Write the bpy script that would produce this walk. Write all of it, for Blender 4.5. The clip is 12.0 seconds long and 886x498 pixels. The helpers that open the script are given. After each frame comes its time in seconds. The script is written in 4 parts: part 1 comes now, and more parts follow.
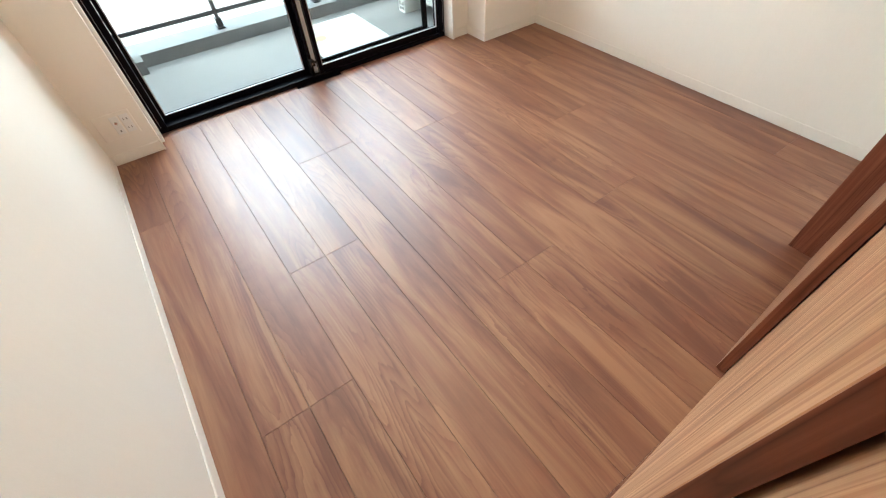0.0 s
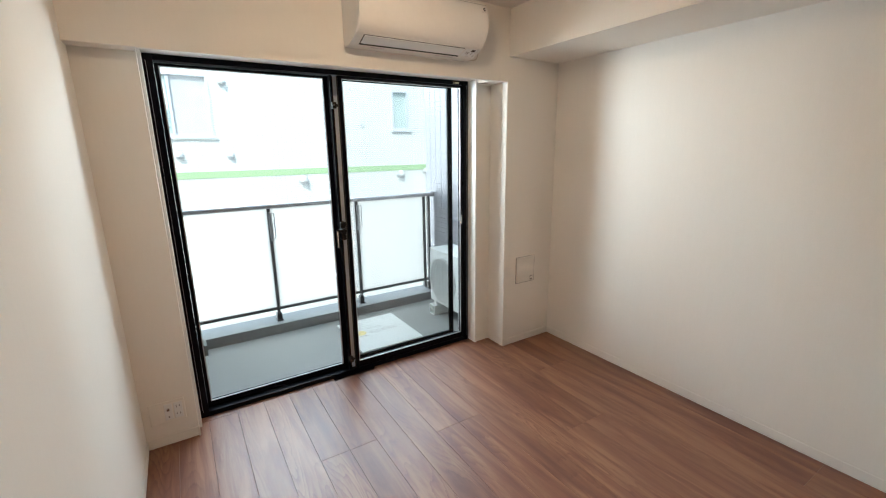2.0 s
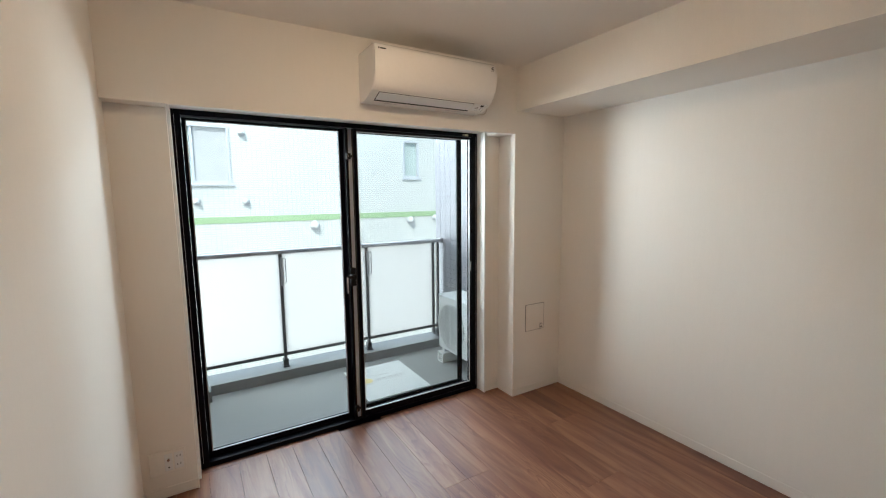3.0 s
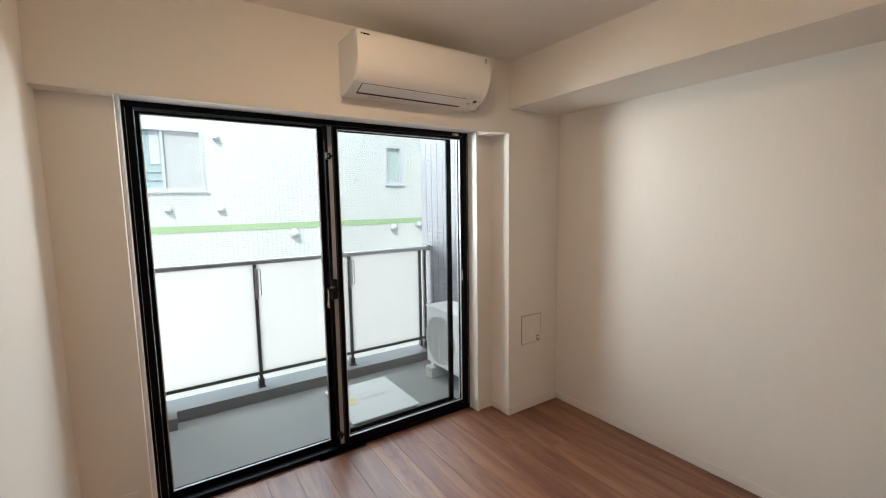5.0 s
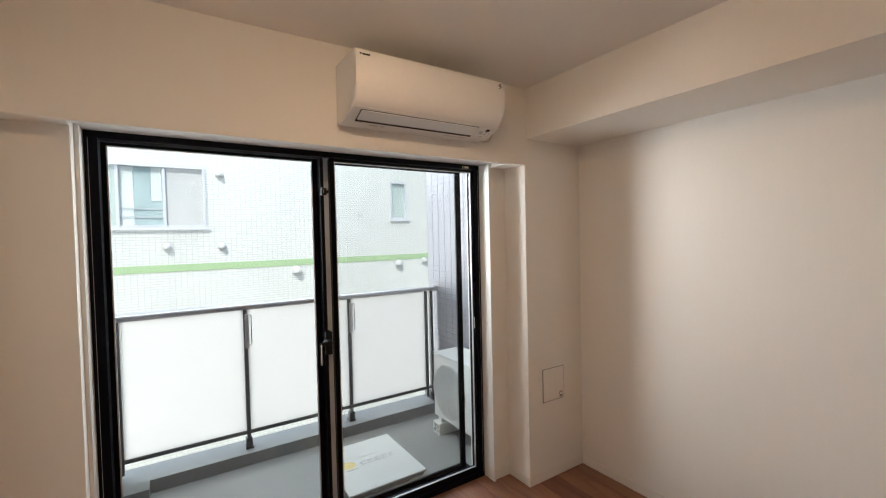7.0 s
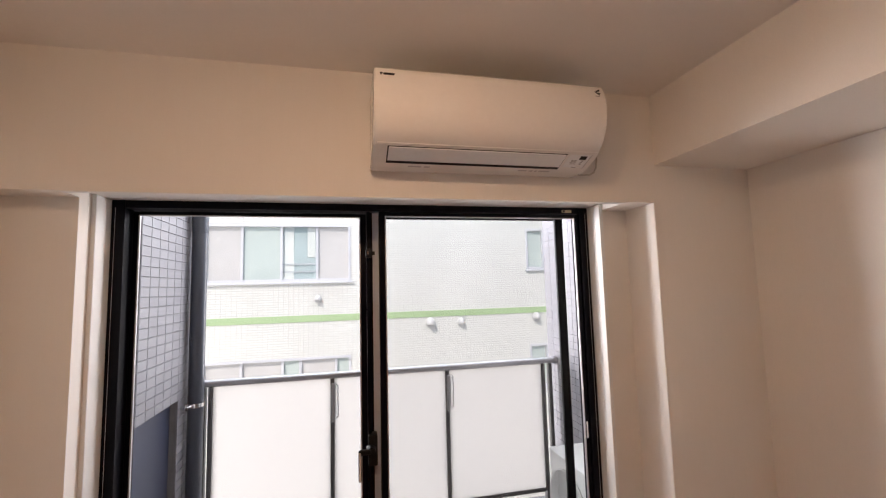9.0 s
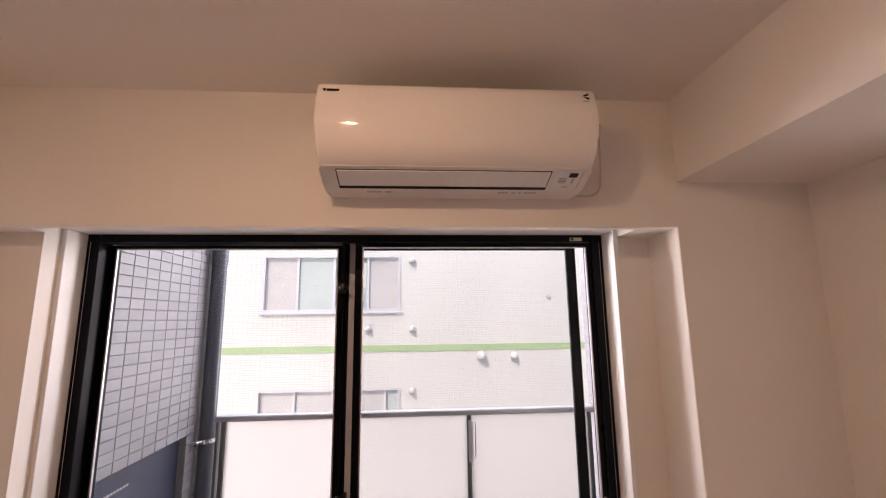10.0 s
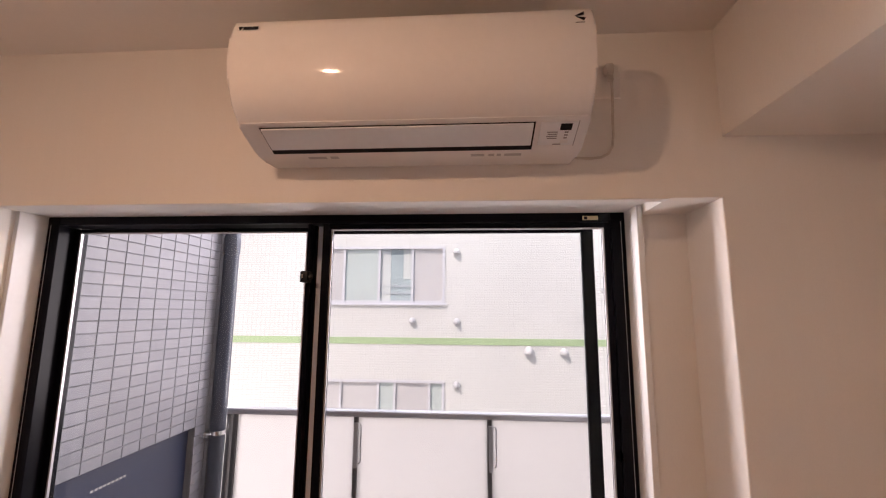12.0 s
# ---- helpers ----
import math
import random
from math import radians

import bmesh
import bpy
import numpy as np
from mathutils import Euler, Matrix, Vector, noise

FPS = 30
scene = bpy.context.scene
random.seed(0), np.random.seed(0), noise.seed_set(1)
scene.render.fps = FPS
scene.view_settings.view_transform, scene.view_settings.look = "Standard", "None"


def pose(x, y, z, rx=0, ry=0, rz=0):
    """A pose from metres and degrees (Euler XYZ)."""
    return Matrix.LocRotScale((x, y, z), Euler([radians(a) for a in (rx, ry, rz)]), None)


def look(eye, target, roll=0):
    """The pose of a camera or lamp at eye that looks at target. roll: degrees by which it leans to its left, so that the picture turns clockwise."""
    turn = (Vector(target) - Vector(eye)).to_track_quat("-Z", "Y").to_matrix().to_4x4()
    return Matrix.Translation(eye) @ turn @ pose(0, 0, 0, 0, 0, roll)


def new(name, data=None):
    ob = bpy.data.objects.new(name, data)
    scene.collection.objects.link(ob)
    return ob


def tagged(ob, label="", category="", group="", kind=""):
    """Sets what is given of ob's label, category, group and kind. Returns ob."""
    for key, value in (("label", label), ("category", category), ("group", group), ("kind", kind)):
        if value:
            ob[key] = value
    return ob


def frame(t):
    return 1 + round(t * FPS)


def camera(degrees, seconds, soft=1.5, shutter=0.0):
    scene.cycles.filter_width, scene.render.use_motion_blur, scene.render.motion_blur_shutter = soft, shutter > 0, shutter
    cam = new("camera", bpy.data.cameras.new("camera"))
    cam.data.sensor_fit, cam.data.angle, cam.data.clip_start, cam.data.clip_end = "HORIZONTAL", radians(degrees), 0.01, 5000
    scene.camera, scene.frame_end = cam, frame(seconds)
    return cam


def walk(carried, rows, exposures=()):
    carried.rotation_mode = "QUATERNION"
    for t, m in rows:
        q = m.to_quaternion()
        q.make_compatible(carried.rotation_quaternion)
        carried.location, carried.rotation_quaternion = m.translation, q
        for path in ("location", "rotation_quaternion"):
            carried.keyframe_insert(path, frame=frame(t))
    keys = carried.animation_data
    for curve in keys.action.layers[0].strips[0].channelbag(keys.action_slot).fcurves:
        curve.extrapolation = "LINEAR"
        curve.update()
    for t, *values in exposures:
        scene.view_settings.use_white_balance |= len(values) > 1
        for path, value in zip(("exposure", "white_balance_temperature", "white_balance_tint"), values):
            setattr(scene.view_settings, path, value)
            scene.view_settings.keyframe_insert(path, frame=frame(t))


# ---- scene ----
cam = camera(93.1, 12.0, soft=1.15)
PATH = [
    (0, (0.126, -2.254, 1.247), (0.846, -1.157, -0.262), -3.5),
    (0.5, (0.118, -2.263, 1.299), (0.932, -1.031, -0.049), -2.8),
    (1, (0.091, -2.28, 1.376), (1.027, -0.87, 0.31), -1.8),
    (1.5, (0.079, -2.305, 1.444), (1.087, -0.747, 0.699), -1.4),
    (2, (0.058, -2.316, 1.502), (1.092, -0.667, 1.04), -0.8),
    (2.5, (0.036, -2.328, 1.52), (1.055, -0.628, 1.256), -0.5),
    (4.5, (0.114, -2.2, 1.477), (1.144, -0.502, 1.241), -0.7),
    (5, (0.127, -2.103, 1.493), (1.221, -0.443, 1.276), -0.9),
    (5.5, (0.196, -2.024, 1.52), (1.338, -0.391, 1.345), -1.1),
    (6, (0.24, -1.968, 1.519), (1.4, -0.344, 1.377), -1.3),
    (6.5, (0.254, -1.895, 1.525), (1.398, -0.256, 1.427), -1.2),
    (7, (0.273, -1.834, 1.524), (1.356, -0.153, 1.469), -1.3),
    (9, (0.833, -1.454, 1.621), (1.271, 0.489, 1.804), -1.5),
    (9.5, (1.029, -1.379, 1.639), (1.296, 0.587, 1.895), -1.2),
    (10, (1.173, -1.306, 1.652), (1.309, 0.663, 1.98), -0.7),
    (10.5, (1.248, -1.184, 1.652), (1.285, 0.777, 2.041), -0.4),
    (11, (1.321, -1.107, 1.666), (1.289, 0.849, 2.085), 0.1),
    (11.5, (1.378, -1.069, 1.67), (1.295, 0.889, 2.068), 0.3),
    (12, (1.43, -1.041, 1.661), (1.296, 0.933, 1.955), 0.4),
]
EXPOSURES = [(0.0, 2.40, 5800, -3), (0.5, 2.36, 5800, -2), (1.0, 2.18, 5780, -1), (1.5, 1.92, 5780, 0), (2.0, 1.48, 5800, 0), (2.5, 1.30, 5770, 0), (4.5, 1.20, 6050, 3),
             (7.0, 1.10, 6250, 7), (9.0, 1.04, 6660, 19), (10.0, 1.01, 6900, 28), (12.0, 0.98, 6900, 29)]
walk(cam, [(t, look(eye, target, roll)) for t, eye, target, roll in PATH], EXPOSURES)

# ---------------------------------------------------------------- light
world = bpy.data.worlds.new("daylight")
scene.world = world
world.use_nodes = True
sky = world.node_tree.nodes.new("ShaderNodeTexSky")
sky.sky_type, sky.sun_disc = "NISHITA", False
SUN_DIR = Vector((0.40, 0.62, -0.72)).normalized()      # the way the sunlight travels
sky.sun_elevation = math.asin(-SUN_DIR.z)
sky.sun_rotation = math.atan2(-SUN_DIR.x, -SUN_DIR.y)
world.node_tree.links.new(sky.outputs[0], world.node_tree.nodes["Background"].inputs[0])
world.node_tree.nodes["Background"].inputs[1].default_value = 0.09
sun_data = bpy.data.lights.new("sun", "SUN")
sun_data.energy, sun_data.angle, sun_data.color = 1.68, radians(0.5), (1.0, 0.95, 0.88)
sun = new("sun", sun_data)
sun.rotation_euler = SUN_DIR.to_track_quat("-Z", "Y").to_euler()

# unseen area lamps added outdoors; they stand in for sky and facade light
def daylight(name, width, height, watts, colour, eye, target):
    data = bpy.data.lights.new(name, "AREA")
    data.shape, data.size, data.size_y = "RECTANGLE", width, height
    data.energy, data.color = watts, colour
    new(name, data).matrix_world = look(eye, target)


daylight("balcony_fill", 2.5, 0.34, 14.0, (0.87, 0.935, 1.0), (1.1, 1.72, 2.34), (1.05, 0.2, 0.0))
daylight("west_fill", 6.0, 6.0, 1620.0, (0.99, 0.98, 0.975), (-6.5, 7.2, 0.3), (-6.5, 0.0, 0.3))
daylight("east_fill", 4.0, 6.0, 560.0, (0.99, 0.98, 0.975), (7.9, 7.2, 0.3), (7.9, 0.0, 0.3))
daylight("high_fill", 7.0, 2.6, 250.0, (0.80, 0.90, 1.0), (1.5, 7.2, 5.05), (1.2, 0.0, 0.8))


LAMP_GLOW = 640.0                        # the ceiling downlight


# ---------------------------------------------------------------- materials
def nodes_of(name):
    m = bpy.data.materials.new(name)
    m.use_nodes = True
    nt = m.node_tree
    return m, nt, nt.nodes["Principled BSDF"]


def add(nt, kind, **values):
    n = nt.nodes.new(kind)
    for key, value in values.items():
        n.inputs[key.replace("_", " ")].default_value = value
    return n


def coords(nt, scale=(1, 1, 1), shift=False):
    """World-size coordinates; shift moves them by the object's own random number."""
    tc = nt.nodes.new("ShaderNodeTexCoord")
    mp = nt.nodes.new("ShaderNodeMapping")
    mp.inputs["Scale"].default_value = scale
    nt.links.new(tc.outputs["Object"], mp.inputs["Vector"])
    if shift:
        info = nt.nodes.new("ShaderNodeObjectInfo")
        comb = nt.nodes.new("ShaderNodeCombineXYZ")
        mul = nt.nodes.new("ShaderNodeMath")
        mul.operation = "MULTIPLY"
        mul.inputs[1].default_value = 37.0
        nt.links.new(info.outputs["Random"], mul.inputs[0])
        for i in range(3):
            nt.links.new(mul.outputs[0], comb.inputs[i])
        nt.links.new(comb.outputs[0], mp.inputs["Location"])
    return mp.outputs["Vector"]


def ramp(nt, fac, stops):
    r = nt.nodes.new("ShaderNodeValToRGB")
    el = r.color_ramp.elements
    while len(el) < len(stops):
        el.new(0.5)
    for e, (p, c) in zip(el, stops):
        e.position, e.color = p, (*c, 1)
    nt.links.new(fac, r.inputs[0])
    return r.outputs[0]


def bump(nt, bsdf, height, strength, distance=0.002):
    b = nt.nodes.new("ShaderNodeBump")
    b.inputs["Strength"].default_value, b.inputs["Distance"].default_value = strength, distance
    nt.links.new(height, b.inputs["Height"])
    nt.links.new(b.outputs[0], bsdf.inputs["Normal"])


def plain(name, colour, rough=0.5, metal=0.0, vary=0.06, grain=60.0, relief=0.15, spec=0.5, big=3.0, stretch=(1, 1, 1)):
    """A surface with a large soft variation and a fine grain."""
    m, nt, b = nodes_of(name)
    b.inputs["Metallic"].default_value = metal
    b.inputs["Specular IOR Level"].default_value = spec
    v = coords(nt, stretch)
    n1 = add(nt, "ShaderNodeTexNoise", Scale=big, Detail=3.0)
    n2 = add(nt, "ShaderNodeTexNoise", Scale=grain, Detail=4.0)
    nt.links.new(v, n1.inputs["Vector"])
    nt.links.new(v, n2.inputs["Vector"])
    mix = nt.nodes.new("ShaderNodeMath")
    mix.operation = "ADD"
    nt.links.new(n1.outputs[0], mix.inputs[0])
    nt.links.new(n2.outputs[0], mix.inputs[1])
    half = nt.nodes.new("ShaderNodeMath")
    half.operation = "MULTIPLY"
    half.inputs[1].default_value = 0.5
    nt.links.new(mix.outputs[0], half.inputs[0])
    lo = tuple(max(0, c * (1 - vary)) for c in colour)
    hi = tuple(min(1, c * (1 + vary)) for c in colour)
    nt.links.new(ramp(nt, half.outputs[0], [(0.35, lo), (0.65, hi)]), b.inputs["Base Color"])
    r = nt.nodes.new("ShaderNodeMapRange")
    r.inputs["To Min"].default_value, r.inputs["To Max"].default_value = max(0.02, rough - 0.06), min(1, rough + 0.06)
    nt.links.new(n1.outputs[0], r.inputs["Value"])
    nt.links.new(r.outputs[0], b.inputs["Roughness"])
    if relief:
        bump(nt, b, n2.outputs[0], relief)
    return m


def wood(name, dark, mid, light, along, rough=0.32, spec=0.5, rings=0.3, fine=1.0, wide=1.0, width=0.2, length=1.3, coat=0.0, smooth=0.62):
    """Wood with flowing figure, growth rings and pores; along: axis of the grain (1 is y, 2 is z)."""
    m, nt, b = nodes_of(name)
    b.inputs["Specular IOR Level"].default_value = spec
    b.inputs["Coat Weight"].default_value, b.inputs["Coat Roughness"].default_value = coat, 0.30

    def stretched(across, lengthwise):
        scale = [across] * 3
        scale[along] = lengthwise
        return coords(nt, scale, True)

    def mathn(op, a, c):
        n = nt.nodes.new("ShaderNodeMath")
        n.operation = op
        for i, v in enumerate((a, c)):
            if isinstance(v, (int, float)):
                n.inputs[i].default_value = v
            else:
                nt.links.new(v, n.inputs[i])
        return n.outputs[0]

    field = add(nt, "ShaderNodeTexNoise", Scale=1.0, Detail=2.0, Roughness=0.45, Distortion=0.35)
    nt.links.new(stretched(4.6 * wide, length), field.inputs["Vector"])
    ring = mathn("PINGPONG", mathn("MULTIPLY", field.outputs[0], 21.0), 1.0)
    line = mathn("POWER", mathn("SUBTRACT", 1.0, ring), 8.0)
    flow = add(nt, "ShaderNodeTexNoise", Scale=1.0, Detail=8.0, Roughness=smooth, Distortion=1.5)
    nt.links.new(stretched(10.0 * wide, length * 1.7), flow.inputs["Vector"])
    pores = add(nt, "ShaderNodeTexNoise", Scale=1.0, Detail=4.0, Roughness=0.65)
    nt.links.new(stretched(150.0 * fine, length * 5.0), pores.inputs["Vector"])
    clouds = add(nt, "ShaderNodeTexNoise", Scale=1.0, Detail=2.0)
    nt.links.new(stretched(2.2, 0.8), clouds.inputs["Vector"])
    tone = mathn("ADD", mathn("MULTIPLY", mathn("SUBTRACT", 0.11, line), rings * 0.62), mathn("ADD", mathn("MULTIPLY", flow.outputs[0], 0.62), mathn("MULTIPLY", pores.outputs[0], 0.22)))
    tone = mathn("ADD", tone, mathn("MULTIPLY", clouds.outputs[0], 0.14))
    col = ramp(nt, tone, [(0.5 - width, dark), (0.5 - width * 0.15, mid), (0.5 + width * 0.85, light)])
    info = nt.nodes.new("ShaderNodeObjectInfo")
    hsv = nt.nodes.new("ShaderNodeHueSaturation")
    mr = nt.nodes.new("ShaderNodeMapRange")
    mr.inputs["To Min"].default_value, mr.inputs["To Max"].default_value = 0.95, 1.05
    nt.links.new(info.outputs["Random"], mr.inputs["Value"])
    nt.links.new(mr.outputs[0], hsv.inputs["Value"])
    nt.links.new(col, hsv.inputs["Color"])
    nt.links.new(hsv.outputs[0], b.inputs["Base Color"])
    r = nt.nodes.new("ShaderNodeMapRange")
    r.inputs["To Min"].default_value, r.inputs["To Max"].default_value = rough - 0.04, rough + 0.08
    nt.links.new(pores.outputs[0], r.inputs["Value"])
    nt.links.new(r.outputs[0], b.inputs["Roughness"])
    bump(nt, b, pores.outputs[0], 0.08, 0.0006)
    return m


def floor_wood(name, dark, mid, light):
    """Printed walnut laminate: straight flowing figure, clusters of sharp growth lines, a clear glossy wear layer."""
    m, nt, b = nodes_of(name)

    def noise(across, lengthwise, detail, rough=0.5, distortion=0.0):
        n = add(nt, "ShaderNodeTexNoise", Scale=1.0, Detail=detail, Roughness=rough, Distortion=distortion)
        nt.links.new(coords(nt, (across, lengthwise, across), True), n.inputs["Vector"])
        return n.outputs[0]

    def mathn(op, a, c):
        n = nt.nodes.new("ShaderNodeMath")
        n.operation = op
        for i, v in enumerate((a, c)):
            if isinstance(v, (int, float)):
                n.inputs[i].default_value = v
            else:
                nt.links.new(v, n.inputs[i])
        return n.outputs[0]

    field = mathn("ADD", noise(5.5, 0.55, 2.0, 0.4, 0.25), mathn("MULTIPLY", noise(42.0, 9.0, 3.0, 0.6), 0.045))
    ring = mathn("POWER", mathn("FRACT", mathn("MULTIPLY", field, 30.0), 0.0), 3.0)
    where = nt.nodes.new("ShaderNodeMapRange")
    where.inputs["From Min"].default_value, where.inputs["From Max"].default_value = 0.46, 0.66
    nt.links.new(noise(6.0, 0.9, 2.0), where.inputs["Value"])
    lines = mathn("MULTIPLY", ring, where.outputs[0])
    flow = noise(8.5, 1.05, 6.0, 0.55, 1.3)
    streak = noise(34.0, 1.3, 3.0, 0.55)
    pores = noise(170.0, 6.0, 3.0, 0.6)
    tone = mathn("ADD", mathn("MULTIPLY", flow, 0.72), mathn("ADD", mathn("MULTIPLY", streak, 0.16), mathn("MULTIPLY", pores, 0.12)))
    tone = mathn("SUBTRACT", tone, mathn("MULTIPLY", lines, 0.16))
    col = ramp(nt, tone, [(0.36, dark), (0.48, mid), (0.61, light)])
    info = nt.nodes.new("ShaderNodeObjectInfo")
    hsv = nt.nodes.new("ShaderNodeHueSaturation")
    mr = nt.nodes.new("ShaderNodeMapRange")
    mr.inputs["To Min"].default_value, mr.inputs["To Max"].default_value = 0.94, 1.06
    nt.links.new(info.outputs["Random"], mr.inputs["Value"])
    nt.links.new(mr.outputs[0], hsv.inputs["Value"])
    nt.links.new(col, hsv.inputs["Color"])
    nt.links.new(hsv.outputs[0], b.inputs["Base Color"])
    b.inputs["Specular IOR Level"].default_value = 0.7
    b.inputs["Coat Weight"].default_value, b.inputs["Coat Roughness"].default_value, b.inputs["Coat IOR"].default_value = 0.2, 0.40, 1.5
    r = nt.nodes.new("ShaderNodeMapRange")
    r.inputs["To Min"].default_value, r.inputs["To Max"].default_value = 0.40, 0.52
    nt.links.new(pores, r.inputs["Value"])
    nt.links.new(r.outputs[0], b.inputs["Roughness"])
    bump(nt, b, pores, 0.05, 0.0005)
    return m


def wallpaper(name, colour):
    """Off-white vinyl wallpaper with a fine woven relief."""
    m, nt, b = nodes_of(name)
    v = coords(nt, (420, 420, 130))
    weave = add(nt, "ShaderNodeTexNoise", Scale=1.0, Detail=3.0, Roughness=0.7)
    nt.links.new(v, weave.inputs["Vector"])
    v2 = coords(nt, (60, 60, 6))
    streak = add(nt, "ShaderNodeTexNoise", Scale=1.0, Detail=3.0)
    nt.links.new(v2, streak.inputs["Vector"])
    mix = nt.nodes.new("ShaderNodeMixRGB")
    mix.inputs[0].default_value = 0.25
    nt.links.new(weave.outputs[0], mix.inputs[1])
    nt.links.new(streak.outputs[0], mix.inputs[2])
    nt.links.new(ramp(nt, mix.outputs[0], [(0.3, tuple(c * 0.98 for c in colour)), (0.7, tuple(min(1, c * 1.02) for c in colour))]), b.inputs["Base Color"])
    b.inputs["Roughness"].default_value = 0.75
    b.inputs["Specular IOR Level"].default_value = 0.25
    bump(nt, b, weave.outputs[0], 0.22, 0.0006)
    return m


def clear_glass(name, tint=(0.95, 0.97, 0.97)):
    """A thin pane: lets light straight through, with a Fresnel gloss."""
    m, nt, b = nodes_of(name)
    nt.nodes.remove(b)
    tr = nt.nodes.new("ShaderNodeBsdfTransparent")
    tr.inputs[0].default_value = (*tint, 1)
    gl = nt.nodes.new("ShaderNodeBsdfGlossy")
    gl.inputs["Roughness"].default_value = 0.01
    fr = nt.nodes.new("ShaderNodeFresnel")
    fr.inputs["IOR"].default_value = 1.2
    mix = nt.nodes.new("ShaderNodeMixShader")
    nt.links.new(fr.outputs[0], mix.inputs[0])
    nt.links.new(tr.outputs[0], mix.inputs[1])
    nt.links.new(gl.outputs[0], mix.inputs[2])
    nt.links.new(mix.outputs[0], nt.nodes["Material Output"].inputs["Surface"])
    return m


def milky_glass(name):
    """Laminated milky safety glass: spreads the light that passes."""
    m, nt, b = nodes_of(name)
    nt.nodes.remove(b)
    tl = nt.nodes.new("ShaderNodeBsdfTranslucent")
    tl.inputs[0].default_value = (0.56, 0.545, 0.53, 1)
    df = nt.nodes.new("ShaderNodeBsdfDiffuse")
    df.inputs[0].default_value = (0.87, 0.87, 0.85, 1)
    n = add(nt, "ShaderNodeTexNoise", Scale=1.6, Detail=2.0)
    nt.links.new(coords(nt), n.inputs["Vector"])
    mr = nt.nodes.new("ShaderNodeMapRange")
    mr.inputs["To Min"].default_value, mr.inputs["To Max"].default_value = 0.05, 0.10
    nt.links.new(n.outputs[0], mr.inputs["Value"])
    mix = nt.nodes.new("ShaderNodeMixShader")
    nt.links.new(mr.outputs[0], mix.inputs[0])
    nt.links.new(tl.outputs[0], mix.inputs[1])
    nt.links.new(df.outputs[0], mix.inputs[2])
    nt.links.new(mix.outputs[0], nt.nodes["Material Output"].inputs["Surface"])
    return m


def screen_mesh(name):
    """Fine insect netting: mostly open, with a thin dark thread."""
    m, nt, b = nodes_of(name)
    b.inputs["Base Color"].default_value = (0.14, 0.135, 0.135, 1)
    b.inputs["Roughness"].default_value = 0.7
    tr = nt.nodes.new("ShaderNodeBsdfTransparent")
    mix = nt.nodes.new("ShaderNodeMixShader")
    mix.inputs[0].default_value = 0.07
    nt.links.new(tr.outputs[0], mix.inputs[1])
    nt.links.new(b.outputs[0], mix.inputs[2])
    nt.links.new(mix.outputs[0], nt.nodes["Material Output"].inputs["Surface"])
    return m


def facade_tiles(name):
    """White glazed tiles 95 x 45 mm with narrow grey joints, on a wall that faces -y."""
    m, nt, b = nodes_of(name)
    tc = nt.nodes.new("ShaderNodeTexCoord")
    sep = nt.nodes.new("ShaderNodeSeparateXYZ")
    comb = nt.nodes.new("ShaderNodeCombineXYZ")
    nt.links.new(tc.outputs["Object"], sep.inputs[0])
    nt.links.new(sep.outputs[0], comb.inputs[0])
    nt.links.new(sep.outputs[2], comb.inputs[1])
    br = nt.nodes.new("ShaderNodeTexBrick")
    br.offset = 0.0
    for key, value in (("Scale", 1.0), ("Mortar Size", 0.006), ("Mortar Smooth", 0.2), ("Brick Width", 0.1), ("Row Height", 0.05), ("Bias", 0.0)):
        br.inputs[key].default_value = value
    br.inputs["Color1"].default_value = (0.67, 0.665, 0.61, 1)
    br.inputs["Color2"].default_value = (0.725, 0.72, 0.665, 1)
    br.inputs["Mortar"].default_value = (0.54, 0.535, 0.49, 1)
    nt.links.new(comb.outputs[0], br.inputs["Vector"])
    stain = add(nt, "ShaderNodeTexNoise", Scale=0.7, Detail=4.0)
    nt.links.new(coords(nt, (1, 1, 0.4)), stain.inputs["Vector"])
    mul = nt.nodes.new("ShaderNodeMixRGB")
    mul.blend_type = "MULTIPLY"
    mul.inputs[0].default_value = 1.0
    nt.links.new(br.outputs["Color"], mul.inputs[1])
    nt.links.new(ramp(nt, stain.outputs[0], [(0.3, (0.93, 0.93, 0.93)), (0.7, (1, 1, 1))]), mul.inputs[2])
    nt.links.new(mul.outputs[0], b.inputs["Base Color"])
    b.inputs["Roughness"].default_value = 0.4
    inv = nt.nodes.new("ShaderNodeMath")
    inv.operation = "SUBTRACT"
    inv.inputs[0].default_value = 1.0
    nt.links.new(br.outputs["Fac"], inv.inputs[1])
    bump(nt, b, inv.outputs[0], 0.5, 0.004)
    return m


